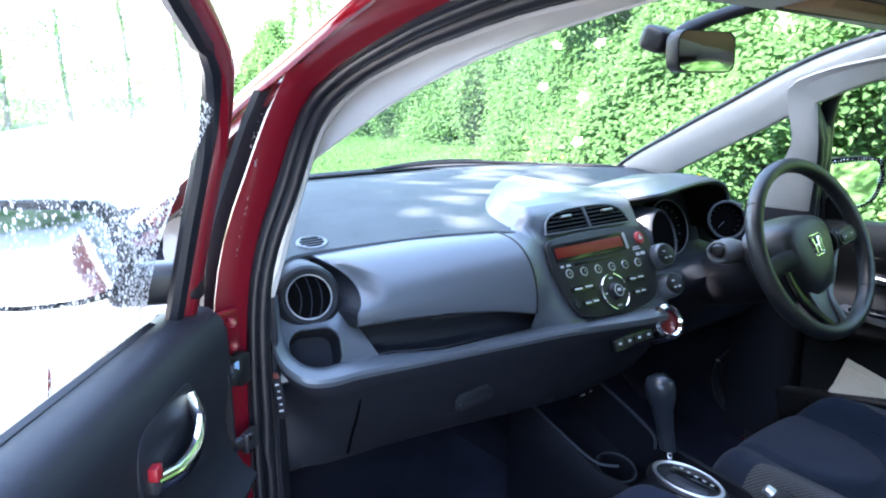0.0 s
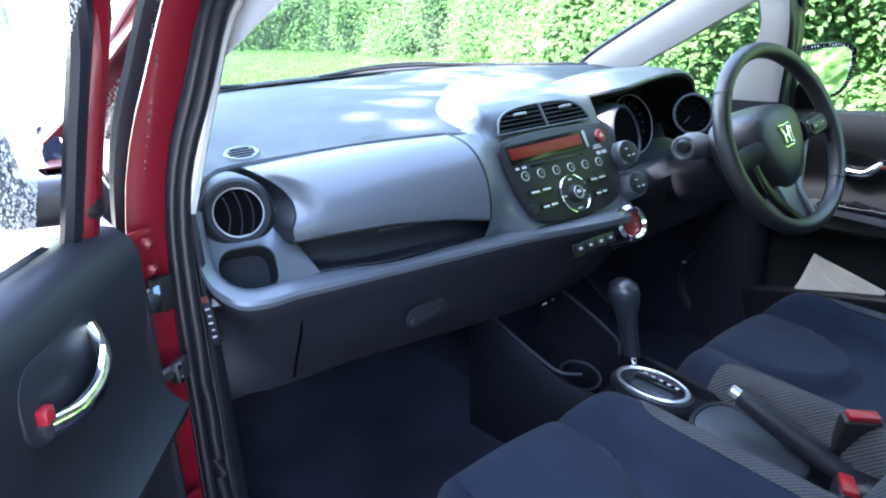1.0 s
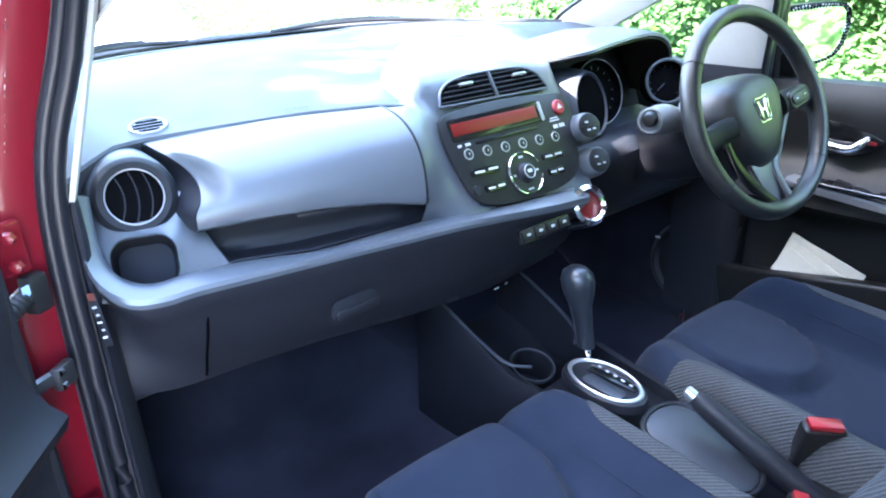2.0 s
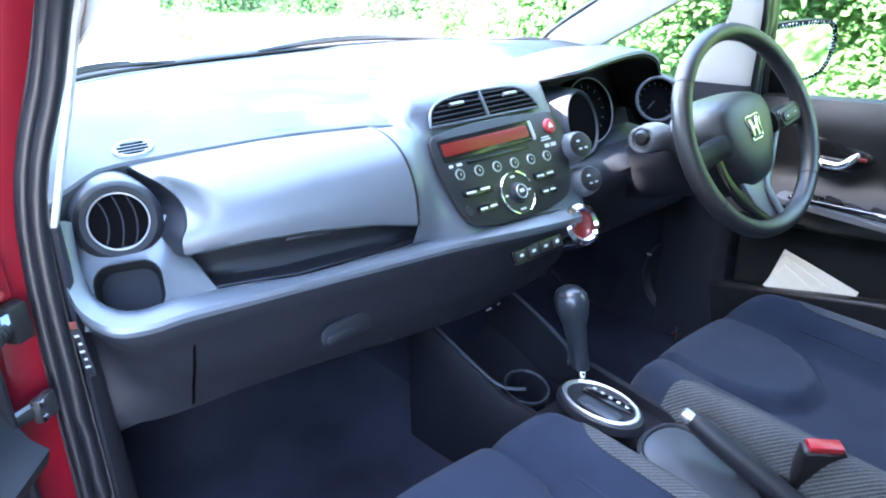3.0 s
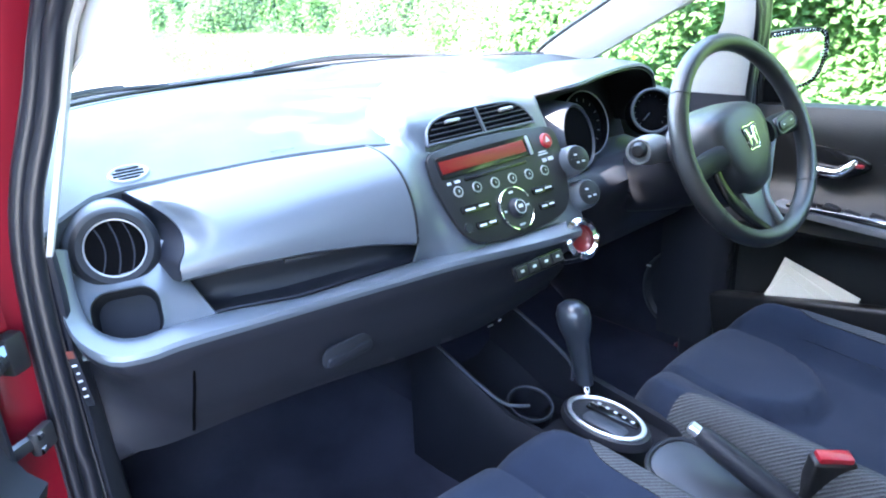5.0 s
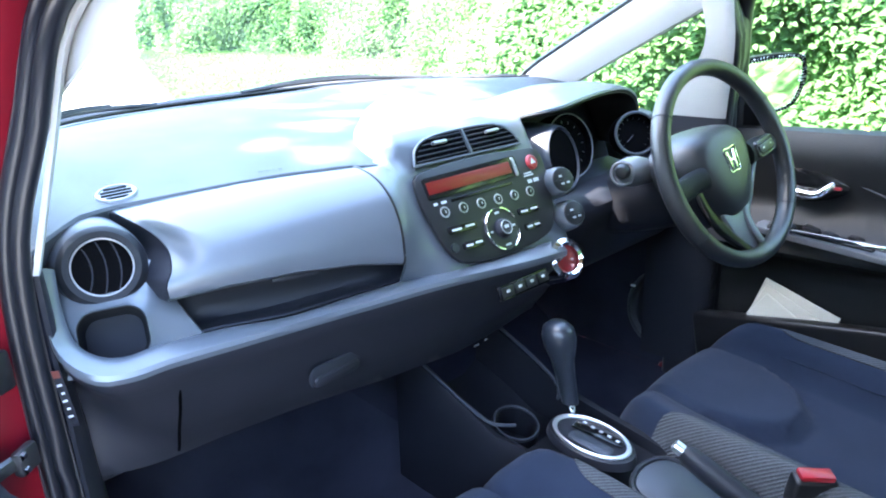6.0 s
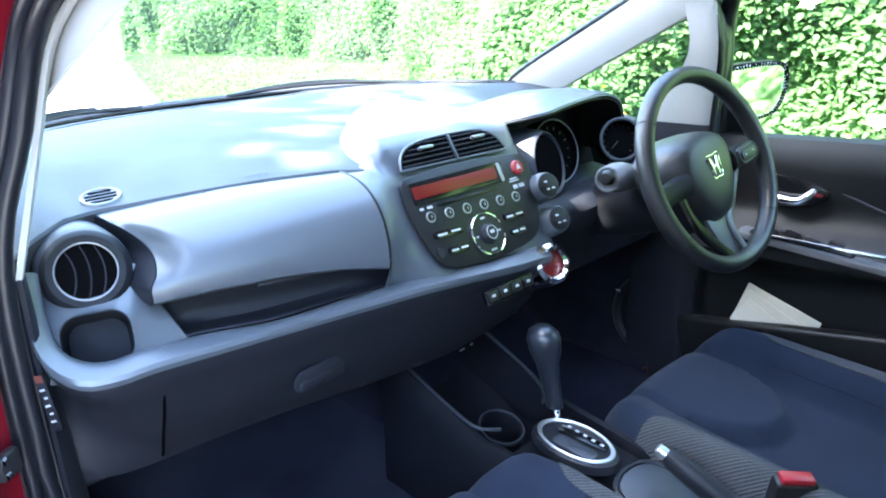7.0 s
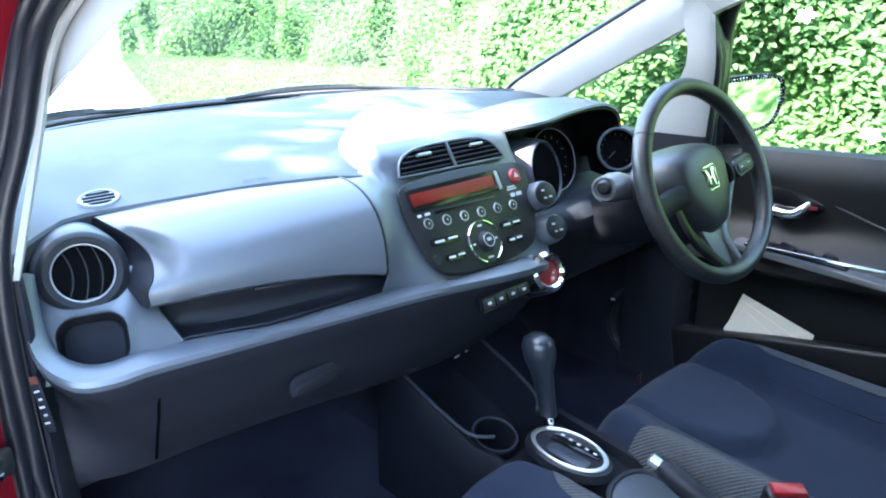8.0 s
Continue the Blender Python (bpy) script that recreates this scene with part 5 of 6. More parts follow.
    loop = [(p.x, p.y) for p in curve([(u, v, 0) for a, b in zip(loop, loop[1:] + loop[:1]) for u, v in (a, ((a[0] + b[0]) / 2, (a[1] + b[1]) / 2))], 32, True)]
    part("emblem_ring", tube([e @ Vector((u, v, 0.001)) for u, v in loop + loop[:1]], 0.0012, 6), M_CHROME, w, "chrome emblem border")
    for s in (-1, 1):
        arm = curve([(s * 0.07, -0.006, -0.004), (s * 0.11, -0.006, -0.010), (s * 0.168, -0.012, -0.004)], 9)
        secs = [[m @ (p + Vector((0, 0.020 * math.cos(q), 0.011 * math.sin(q)))) for q in np.linspace(0, 2 * math.pi, 12, endpoint=False)] for p in arm]
        sp = part("spoke", loft(secs, True, True), M_LIP, w)
        f = m @ pose(s * 0.112, -0.006, 0.0005 if s > 0 else -0.010, 0, 0, s * 4)
        part("control_pod", plate(rrect(0.064, 0.032, 0.014, 5), 0.006, f, 0.003), M_BLACK, sp)
        part("pod_ring", tube([f @ Vector((u, v, 0.006)) for u, v in rrect(0.058, 0.027, 0.012, 5)] + [f @ Vector((*rrect(0.058, 0.027, 0.012, 5)[0], 0.006))], 0.0016, 6), M_PAD if s > 0 else M_BLACK, sp, "dark grey ring")
        part("control_pad", plate(rrect(0.048, 0.017, 0.006, 4), 0.004, f @ pose(0, 0, 0.0055), 0.002), M_BLACK, sp)
        for u in (-0.013, 0.012):
            part("mark", rbox(0.006, 0.002, 0.0005, f @ pose(u, 0, 0.0096), 0), M_MARK, sp)
        rows = [(0.088, -0.016, -0.008), (0.072, -0.038, -0.012), (0.044, -0.068, -0.014), (0.016, -0.096, -0.014), (0.014, -0.130, -0.010), (0.020, -0.168, -0.004)] if s > 0 else [(-0.092, -0.004, -0.010), (-0.088, -0.045, -0.012), (-0.072, -0.088, -0.012), (-0.045, -0.128, -0.010), (-0.014, -0.168, -0.004)]
        leg = curve(rows, 18)
        secs = []
        for i, p in enumerate(leg):
            k = (0.0065 if s > 0 else 0.010) + 0.003 * math.exp(-((i - 8) / 4) ** 2)
            t = (leg[min(i + 1, 17)] - leg[max(i - 1, 0)]).normalized()
            side = Vector((-t.y, t.x, 0)).normalized()
            secs.append([m @ (p + side * k * math.cos(q) + Vector((0, 0, 0.006 * math.sin(q)))) for q in np.linspace(0, 2 * math.pi, 10, endpoint=False)])
        part("lower_spoke", loft(secs, True, True), M_SPOKE if s > 0 else M_PIANO, w, "satin grey lower spoke" if s > 0 else "gloss black lower spoke")
    part("spoke_plate", plate([(-0.046, -0.078), (-0.024, -0.150), (-0.004, -0.166), (0.017, -0.163), (0.012, -0.125), (0.012, -0.084)], 0.007, m @ pose(0, 0, -0.020), 0.003), M_SPOKE, w, "satin grey lower spoke plate")
    col = [m @ Vector((0, -0.012, -d)) for d in (0.045, 0.08, 0.14, 0.22, 0.30)]
    secs = []
    for p, (a, b) in zip(col, ((0.055, 0.05), (0.062, 0.058), (0.066, 0.06), (0.062, 0.055), (0.05, 0.045))):
        secs.append([p + m.to_3x3() @ Vector((a * math.cos(q), b * math.sin(q) * (1.25 if math.sin(q) < 0 else 1), 0)) for q in np.linspace(0, 2 * math.pi, 24, endpoint=False)])
    cs = thing("steering_column", "dark plastic steering column shroud with control stalks", "steering column", col[3])
    part("shroud", loft(secs, True, True), M_LOW, cs)
    part("stalk", tube(curve([(0.30, -0.085, 0.945), (0.262, -0.080, 0.955), (0.226, -0.075, 0.957)], 6), [0.018, 0.021, 0.024, 0.026, 0.026, 0.023], 20), M_SPOKE, cs, "grey control stalk")
    sm = plane_frame((0.222, -0.076, 0.957), (-1, -0.35, 0.1))
    part("stalk_ring", ringm(0.020, 0.003, sm, 24, 8), M_SPOKE, cs)
    part("stalk_end", lathe([(0.001, 0.016), (0.009, 0.015), (0.013, 0.010), (0.014, 0.0)], sm @ pose(0, 0.004, 0), 20), M_BLACK, cs, "black rotary end")
    part("stalk", tube(curve([(0.38, -0.09, 0.95), (0.45, -0.10, 0.965), (0.52, -0.11, 0.975)], 6), [0.014, 0.012, 0.01, 0.01, 0.011, 0.009], 12), M_BLACK, cs)


wheel()

# ---- seats ----
def seat(x0, y0, z0, s0, W, label):
    """A bucket seat: cushion with side bolsters and a sunken middle, back and head restraint. y0: the cushion's front."""
    ob = thing("car_seat", label, "car seat", (x0, y0 - 0.25, 0.36), group="front seats")

    def top(k, t, lift=0.0):
        """A place on the cushion: k across from -1 to 1, t from front to back."""
        a = abs(k)
        bol = smooth((a - 0.50) / 0.36) * (0.012 + 0.030 * t)
        side = 0.085 * max((a - 0.84) / 0.16, 0) ** 2.2
        front = 0.10 * max((0.17 - t) / 0.17, 0) ** 2.2
        u = math.hypot((k + s0 * 0.10) / 0.46, max(t - 0.26, 0) / 0.30)
        sunk = (0.026 * smooth((u - 0.92) / 0.075) - 0.006 * (1 - min(u, 1)) ** 0.5) * (1 - smooth((a - 0.42) / 0.26))
        narrow = 1 - 0.16 * max((0.30 - t) / 0.30, 0) ** 1.7
        z = z0 + 0.010 * (1 - t) - 0.035 * t + bol - side - front - sunk + lift
        return Vector((x0 + W * k * narrow, y0 - 0.50 * t - 0.028 * a ** 3 * max(1 - t * 1.5, 0), z))

    secs = []
    ts = [0, 0.01, 0.025, 0.045, 0.07, 0.10, 0.13] + [0.16 + 0.84 * i / 34 for i in range(35)]
    ks = [math.copysign(abs(q) ** 0.8, q) for q in np.linspace(-1, 1, 61)]
    for t in ts:
        row = [top(k, t) for k in ks]
        secs.append([row[0] + Vector((0.014, 0, -0.11)), row[0] + Vector((-0.004, 0, -0.04))] + row + [row[-1] + Vector((0.004, 0, -0.04)), row[-1] + Vector((-0.014, 0, -0.11))])
    first = [Vector((p.x, p.y - 0.035, min(p.z - 0.07, z0 - 0.17))) for p in secs[0]]
    second = [Vector((p.x, p.y + 0.004, p.z - 0.03)) for p in secs[0]]
    cush = part("cushion", thick(loft([first, second] + secs), 0.006), M_SEAT, ob, "dark blue cloth cushion", 60)
    for s in (-1, 1):
        rows = [[top(s * k, t, 0.0022) for k in np.linspace(min(0.78 - 0.03 * t + 0.195 * max((0.38 - t) / 0.18, 0) ** 2.5, 0.965), 0.985, 12)] for t in [0.20 + 0.8 * (q / 25) ** 1.5 for q in range(26)]]
        part("side_bolster", thick(loft(rows), 0.004), M_SEAT2, cush, "woven grey mesh side bolster", 60)
        part("seam", tube([top(s * (0.585 + 0.02 * t), t, 0.0004) for t in np.linspace(0.34, 1, 18)], 0.0008, 5), M_SEAT, cush)
    secs = []
    for i in range(19):
        t = i / 18
        c = Vector((x0, y0 - 0.50 - 0.22 * t, z0 - 0.02 + 0.58 * t))
        row = []
        for j in range(25):
            k = j / 12 - 1
            w = 0.255 - 0.06 * smooth((t - 0.5) / 0.5)
            bol = smooth((abs(k) - 0.5) / 0.3) * 0.055 * (1 - 0.5 * t)
            row.append(c + Vector((w * k, bol - 0.09 * max((abs(k) - 0.84) / 0.16, 0) ** 2 - 0.07 * smooth((t - 0.88) / 0.12), 0)))
        secs.append([row[0] + Vector((0.01, -0.09, 0))] + row + [row[-1] + Vector((-0.01, -0.09, 0))])
    part("backrest", thick(loft(secs), 0.01), M_SEAT2, ob, "woven dark grey backrest", 60)
    part("head_restraint", rbox(0.26, 0.10, 0.17, pose(x0, y0 - 0.76, z0 + 0.67, -12), 0.04, 4), M_SEAT, ob)
    part("seat_base", rbox(0.40, 0.38, 0.13, pose(x0, y0 - 0.30, z0 - 0.19), 0.02), M_BLACK, ob)
    return ob


seat(-0.320, -0.086, 0.598, 0, 0.268, "dark blue cloth passenger seat with woven side bolsters")
seat(0.303, -0.125, 0.604, 1, 0.236, "dark blue cloth driver seat with woven side bolsters")


# ---- centre console ----
def console():
    ob = thing("centre_console", "dark plastic centre console with cup holder and gear gate", "centre console", (CX, -0.1, 0.36))
    secs = []
    for y, z, w in ((0.16, 0.665, 0.105), (0.09, 0.645, 0.105), (0.0, 0.612, 0.102), (-0.07, 0.585, 0.10), (-0.11, 0.585, 0.095), (-0.26, 0.575, 0.085), (-0.34, 0.545, 0.08), (-0.5, 0.52, 0.075), (-0.8, 0.52, 0.075)):
        deep = 0.10 * smooth((y + 0.10) / 0.05)
        secs.append([Vector((0.0 + q * w, y, zz)) for q, zz in ((-1.15, 0.40), (-1.1, z - 0.06), (-1.04, z - 0.008), (-0.98, z), (-0.88, z - 0.002), (-0.84, z - 0.02 - deep * 0.8), (-0.5, z - 0.02 - deep), (0.5, z - 0.02 - deep), (0.84, z - 0.02 - deep * 0.8), (0.88, z - 0.002), (0.98, z), (1.04, z - 0.008), (1.1, z - 0.06), (1.15, 0.40))])
    part("console_body", thick(loft(secs), 0.004), M_CONSOLE, ob)
    for s in (-1, 1):
        line = curve([(s * 0.098, 0.15, 0.668), (s * 0.098, 0.08, 0.644), (s * 0.095, 0.0, 0.614), (s * 0.085, -0.05, 0.594), (s * 0.055, -0.075, 0.588)], 16)
        # highlight along the console's inner edge, drawn as a paler strip
        part("edge_strip", tube(line, 0.0030, 8), M_LEDGE, ob, "thin paler strip standing for the edge highlight")
    m = plane_frame((-0.004, -0.030, 0.546), (0, -0.3, 1), (0, 1, 0))
    cup = part("cup_holder", lathe([(0.036, -0.06), (0.037, 0.0), (0.040, 0.003), (0.043, 0.0), (0.043, -0.06)], m, 32), M_CONSOLE, ob, "round cup holder")
    # rim paler than the holder, its highlight put into the colour
    part("cup_rim", ringm(0.0395, 0.0018, m @ pose(0, 0, 0.003), 36, 6), M_LEDGE, cup)
    # socket and small marks above the tray
    part("socket", lathe([(0.001, 0.002), (0.010, 0.002), (0.013, 0.006), (0.015, 0.0)], plane_frame((-0.02, 0.075, 0.69), (0, -1, 0.3)), 20), M_BLACK, ob)
    for x, z, w in ((-0.012, 0.672, 0.012), (0.012, 0.674, 0.006)):
        part("mark", rbox(w, 0.001, 0.004, pose(x, 0.055, z, 20), 0), M_MARK, ob)
    # satin cover behind the gear gate, with a raised rim along the handbrake
    cover = [(p.x, p.y) for p in curve([(-0.050, -0.02, 0), (-0.006, -0.006, 0), (0.034, -0.03, 0), (0.036, -0.10, 0), (0.020, -0.165, 0), (-0.02, -0.178, 0), (-0.052, -0.15, 0), (-0.058, -0.08, 0)], 36, True)]
    cm = plane_frame((0.014, -0.268, 0.574), (-0.10, -0.22, 1), (0, 1, 0))
    lidc = part("console_cover", plate(cover, 0.012, cm, 0.008), M_LEDGE, ob, "satin grey console cover")
    part("cover_rim", tube([cm @ Vector((u * 1.06, v * 1.03 + 0.003, 0.008)) for u, v in cover + cover[:1]], 0.0042, 8), M_LOW, lidc)
    # gear gate
    g = plane_frame((-0.004, -0.187, 0.592), (0, -0.04, 1), (0, 1, 0)) @ Matrix.Scale(0.90, 4)
    surround = part("gate_surround", lathe([(0.001, -0.004), (0.040, -0.002), (0.047, 0.004), (0.054, 0.0), (0.057, -0.014)], g, 44, sweep=(0.95, 1.55)), M_LOW, ob, "oval gear gate")
    part("gate_ring", ringm(0.0465, 0.0032, g @ pose(0, 0, 0.004), 48, 8, sweep=(0.95, 1.55)), M_SATIN, surround, "bright satin gate ring")
    part("gate_slot", rbox(0.020, 0.100, 0.003, g @ pose(0.018, -0.004, 0.001, 0, 0, 6), 0.001), M_PIANO, surround)
    for k in range(5):
        part("mark", rbox(0.005, 0.007, 0.0008, g @ pose(0.026 - 0.001 * k, 0.032 - 0.018 * k, 0.003), 0), M_MARK, surround)
    part("gate_plate", plate(rrect(0.030, 0.085, 0.012, 4), 0.002, g @ pose(-0.012, -0.008, -0.001), 0.001), M_LEDGE, surround)


console()


def gear_lever():
    ob = thing("gear_lever", "black automatic gear lever with rounded leather knob", "gear lever", (0.02, -0.125, 0.592))
    secs = []
    for x, y, z, a, b in ((0.028, -0.128, 0.590, 0.006, 0.006), (0.026, -0.126, 0.612, 0.007, 0.008), (0.024, -0.124, 0.618, 0.013, 0.015), (0.020, -0.118, 0.66, 0.014, 0.017), (0.016, -0.113, 0.695, 0.017, 0.020), (0.013, -0.110, 0.72, 0.024, 0.027), (0.012, -0.108, 0.738, 0.026, 0.029), (0.012, -0.107, 0.752, 0.023, 0.026), (0.012, -0.107, 0.761, 0.014, 0.016), (0.012, -0.107, 0.763, 0.003, 0.003)):
        secs.append([Vector((x + a * math.cos(q), y + b * math.sin(q), z)) for q in np.linspace(0, 2 * math.pi, 20, endpoint=False)])
    part("knob", loft(secs[2:], True, True), M_KNOB, ob, "smooth black knob")
    part("shaft", loft(secs[:3], True, True), M_CHROME, ob, "bright shaft")


gear_lever()


def handbrake():
    ob = thing("handbrake", "dark handbrake lever with silver release button", "handbrake", (0.05, -0.5, 0.52))
    a, b = Vector((0.020, -0.322, 0.628)), Vector((0.070, -0.61, 0.482))
    secs_r = [0.010, 0.014, 0.0155, 0.016, 0.0155, 0.015, 0.014]
    part("grip", tube([a.lerp(b, t) for t in (0.02, 0.05, 0.15, 0.35, 0.55, 0.75, 1)], secs_r, 16, flat=1.2), M_LOW, ob, "moulded grip")
    part("button", tube([a + (a - b) * t for t in (-0.04, -0.01, 0.022, 0.03)], [0.0085, 0.0095, 0.009, 0.005], 16), M_SATIN, ob, "silver release button")
    part("gaiter", rbox(0.07, 0.22, 0.05, pose(0.065, -0.58, 0.525), 0.02, 3), M_BLACK, ob)


handbrake()


def buckle(x, y, z, turn, label):
    ob = thing("seat_belt_buckle", label, "seat belt buckle", (x, y, 0.5), group="seat belt buckles")
    m = pose(x, y, z, 8, 4, turn)
    part("case", rbox(0.058, 0.026, 0.11, m @ pose(0, 0, -0.058), 0.006, 3), M_BLACK, ob)
    part("button", rbox(0.046, 0.020, 0.012, m @ pose(0, 0, -0.002), 0.003), M_REDPL, ob, "red release button")
    part("strap", rbox(0.045, 0.006, 0.12, m @ pose(0, 0, -0.16), 0.001), M_BLACK, ob)


buckle(0.093, -0.482, 0.628, -44, "black belt buckle with red button beside the driver seat")
buckle(-0.045, -0.52, 0.60, 30, "black belt buckle with red button beside the passenger seat")


# ---- driver's door, closed ----
def driver_door():
    ob = thing("driver_door", "closed driver door with dark trim panel and window", "car door", (0.72, -0.4, 0.3))
    rows = []
    for y in np.linspace(0.02, -1.0, 30):
        rise = 0.966 - 0.045 * (y + 0.1)
        arm = 0.045 * smooth((0.06 - y) / 0.12)
        rows.append(curve([(0.76, y, rise - 0.004), (0.715, y, rise + 0.004), (0.690, y, rise - 0.004), (0.676, y, rise - 0.05), (0.686, y, rise - 0.10), (0.690, y, rise - 0.16), (0.670 - arm, y, rise - 0.215), (0.668 - arm, y, rise - 0.245), (0.690, y, rise - 0.28), (0.692, y, 0.60), (0.690, y, 0.45)], 40))
    part("trim_panel", thick(loft(rows), 0.005), M_DOOR, ob, "dark grey door trim")
    # arm rest with switches
    m = pose(0.640, -0.31, 0.762, 2.5, 0, 0)
    top = [(p.x, p.y) for p in curve([(0.03, 0.17, 0), (-0.02, 0.17, 0), (-0.034, 0.10, 0), (-0.036, -0.3, 0), (0.03, -0.3, 0)], 24)]
    part("armrest", plate(top[::-1], 0.012, m, 0.004), M_SPOKE, ob, "satin grey armrest edge")
    sw = part("switch_panel", rbox(0.05, 0.20, 0.012, m @ pose(0.002, 0.045, 0.012), 0.004), M_PIANO, ob)
    for k in range(4):
        part("switch", rbox(0.018, 0.030, 0.010, m @ pose(-0.006 + 0.014 * (k % 2), 0.11 - 0.042 * k, 0.020, 10), 0.003), M_BLACK, sw)
    part("crease", tube(curve([(0.6885, -0.30, 0.878), (0.683, -0.42, 0.842), (0.680, -0.60, 0.800), (0.682, -0.85, 0.77)], 16), 0.0022, 6), M_LEDGE, ob, "moulded crease line")
    part("armrest_strip", tube(curve([(0.612, -0.172, 0.784), (0.609, -0.26, 0.786), (0.606, -0.37, 0.788), (0.606, -0.55, 0.792)], 14), 0.0042, 8), M_CHROME, ob, "bright armrest strip")
    # release handle in its dark recess
    h = plane_frame((0.684, -0.225, 0.862), (-1, -0.1, 0.05))
    rec = [(p.x, p.y) for p in curve([(-0.062, 0.034, 0), (0.02, 0.028, 0), (0.066, 0.006, 0), (0.03, -0.022, 0), (-0.03, -0.030, 0), (-0.058, -0.01, 0)], 30, True)]
    r = part("handle_recess", plate(rec, 0.010, h @ pose(0, 0, -0.004), 0.003), M_PIANO, ob)
    part("release_handle", tube([h @ Vector(p) for p in curve([(-0.050, -0.006, 0.012), (-0.02, -0.012, 0.018), (0.010, -0.012, 0.020), (0.030, 0.004, 0.018), (0.036, 0.012, 0.012)], 12)], [0.005, 0.007, 0.008, 0.009, 0.009, 0.009, 0.009, 0.009, 0.009, 0.009, 0.008, 0.006], 10), M_CHROME, r, "chrome release handle")
    part("lock_tab", rbox(0.016, 0.006, 0.010, h @ pose(0.044, 0.004, 0.012), 0.002), M_REDPL, r, "red lock tab")
    # window and its frame
    lo = curve([(0.735, -0.04, 0.955), (0.735, -0.4, 0.975), (0.73, -1.0, 1.0)], 12)
    hi = curve([(0.640, -0.10, 1.27), (0.610, -0.30, 1.355), (0.60, -1.0, 1.385)], 12)
    g = part("window", loft([lo, [p.lerp(q, 0.5) + Vector((0.012, 0, 0)) for p, q in zip(lo, hi)], hi]), M_GLASS, ob, "clear side window")
    g.visible_shadow = False
    post = curve([(0.712, -0.036, 0.95), (0.680, -0.048, 1.10), (0.640, -0.068, 1.24), (0.618, -0.13, 1.31), (0.607, -0.30, 1.365), (0.600, -0.60, 1.39), (0.598, -1.0, 1.40)], 30)
    part("window_frame", tube(post, 0.018, 12), M_BLACK, ob, "black window frame")
    part("outer_skin", thick(loft([[Vector((x, y, z)) for x, z in ((0.75, 0.96), (0.80, 0.90), (0.825, 0.65), (0.80, 0.30))] for y in (0.05, -0.4, -1.0)]), 0.01), M_RED, ob, "red door skin")
    tri = [Vector(p) for p in ((0.712, -0.04, 0.955), (0.712, -0.13, 0.965), (0.690, -0.065, 1.03))]
    bm = loft([tri, [p + Vector((0.01, 0, 0)) for p in tri]], True, True)
    part("mirror_corner", bm, M_BLACK, ob)
    sp = plane_frame((0.640, 0.055, 0.515), (-1, -0.1, 0.15))
    own = bmesh.new()
    prof = [(0.001, 0.004), (0.065, 0.004), (0.072, 0.0), (0.082, 0.0), (0.092, 0.008), (0.10, 0.004), (0.105, -0.01)]
    loft([[sp @ Vector((q * math.cos(2 * math.pi * k / 40), q * math.sin(2 * math.pi * k / 40), h)) for k in range(40)] for q, h in prof], True, True, own)
    spk = part("speaker", own, M_LOW, ob, "round speaker grille")
    part("speaker_rim", ringm(0.098, 0.006, sp, 48, 8), M_LEDGE, spk, "dark grey speaker rim")
    part("speaker_badge", rbox(0.012, 0.005, 0.002, sp @ pose(-0.088, 0.045, 0.012), 0.0005), M_MARK, spk)
    part("door_pocket", rbox(0.035, 0.85, 0.30, pose(0.640, -0.46, 0.475, -11), 0.010, 3), M_BLACK, ob, "black plastic door pocket")
    mirror(ob, 1, pose(0.935, 0.010, 1.022, 0, 0, -15), 1.12, 1.28)


def mirror(parent, s, m, size=1.0, wide=1.0):
    """Door mirror: shell, glass, foot. Local -y faces the rear."""
    w, h = 0.185, 0.125
    out = [(p.x, p.y) for p in curve([(s * -0.092, -0.040, 0), (s * -0.085, 0.045, 0), (s * -0.04, 0.060, 0), (s * 0.06, 0.062, 0), (s * 0.090, 0.050, 0), (s * 0.094, 0.0, 0), (s * 0.070, -0.048, 0), (0.0, -0.060, 0)], 36, True)]
    f = m @ plane_frame((0, 0, 0), (0, -1, 0))
    def ring(z, k):
        return [f @ Vector((u * k * size * wide, v * k * size, z)) for u, v in out]
    bm = loft([ring(0.004, 0.93), ring(0.012, 0.97), ring(0.008, 1.0), ring(-0.02, 1.03), ring(-0.05, 0.95), ring(-0.075, 0.7), ring(-0.085, 0.3)], True, True)
    mr = part("mirror", bm, M_BLACK, parent, "wet black mirror housing" if s > 0 else "wet mirror housing")
    part("mirror_bezel", loft([ring(0.012, 0.87), ring(0.016, 0.90), ring(0.016, 0.98), ring(0.010, 1.01), ring(-0.004, 1.015)], True), M_UNLIT, mr)
    part("mirror_glass", loft([ring(0.0135, 0.88), ring(0.0145, 0.60), ring(0.0145, 0.05)], True, True), M_MIRROR, mr, "mirror glass", 60)
    part("mirror_foot", rbox(0.11 + 0.05 * (s > 0), 0.05, 0.05, m @ pose(-s * (0.12 + 0.03 * (s > 0)), 0.02, -0.045), 0.015, 3), M_BLACK, mr)


driver_door()

# papers in the driver's door pocket
for k in range(3):
    single("paper", rbox(0.003, 0.165 - 0.03 * k, 0.11, pose(0.664 - 0.010 * k, -0.222 + 0.016 * k, 0.575 - 0.012 * k, 17 + 7 * k, 3, 2 * k), 0.001, 1), M_PAPER, "cream folded papers standing in the driver door pocket", "paper", group="papers in the door pocket")


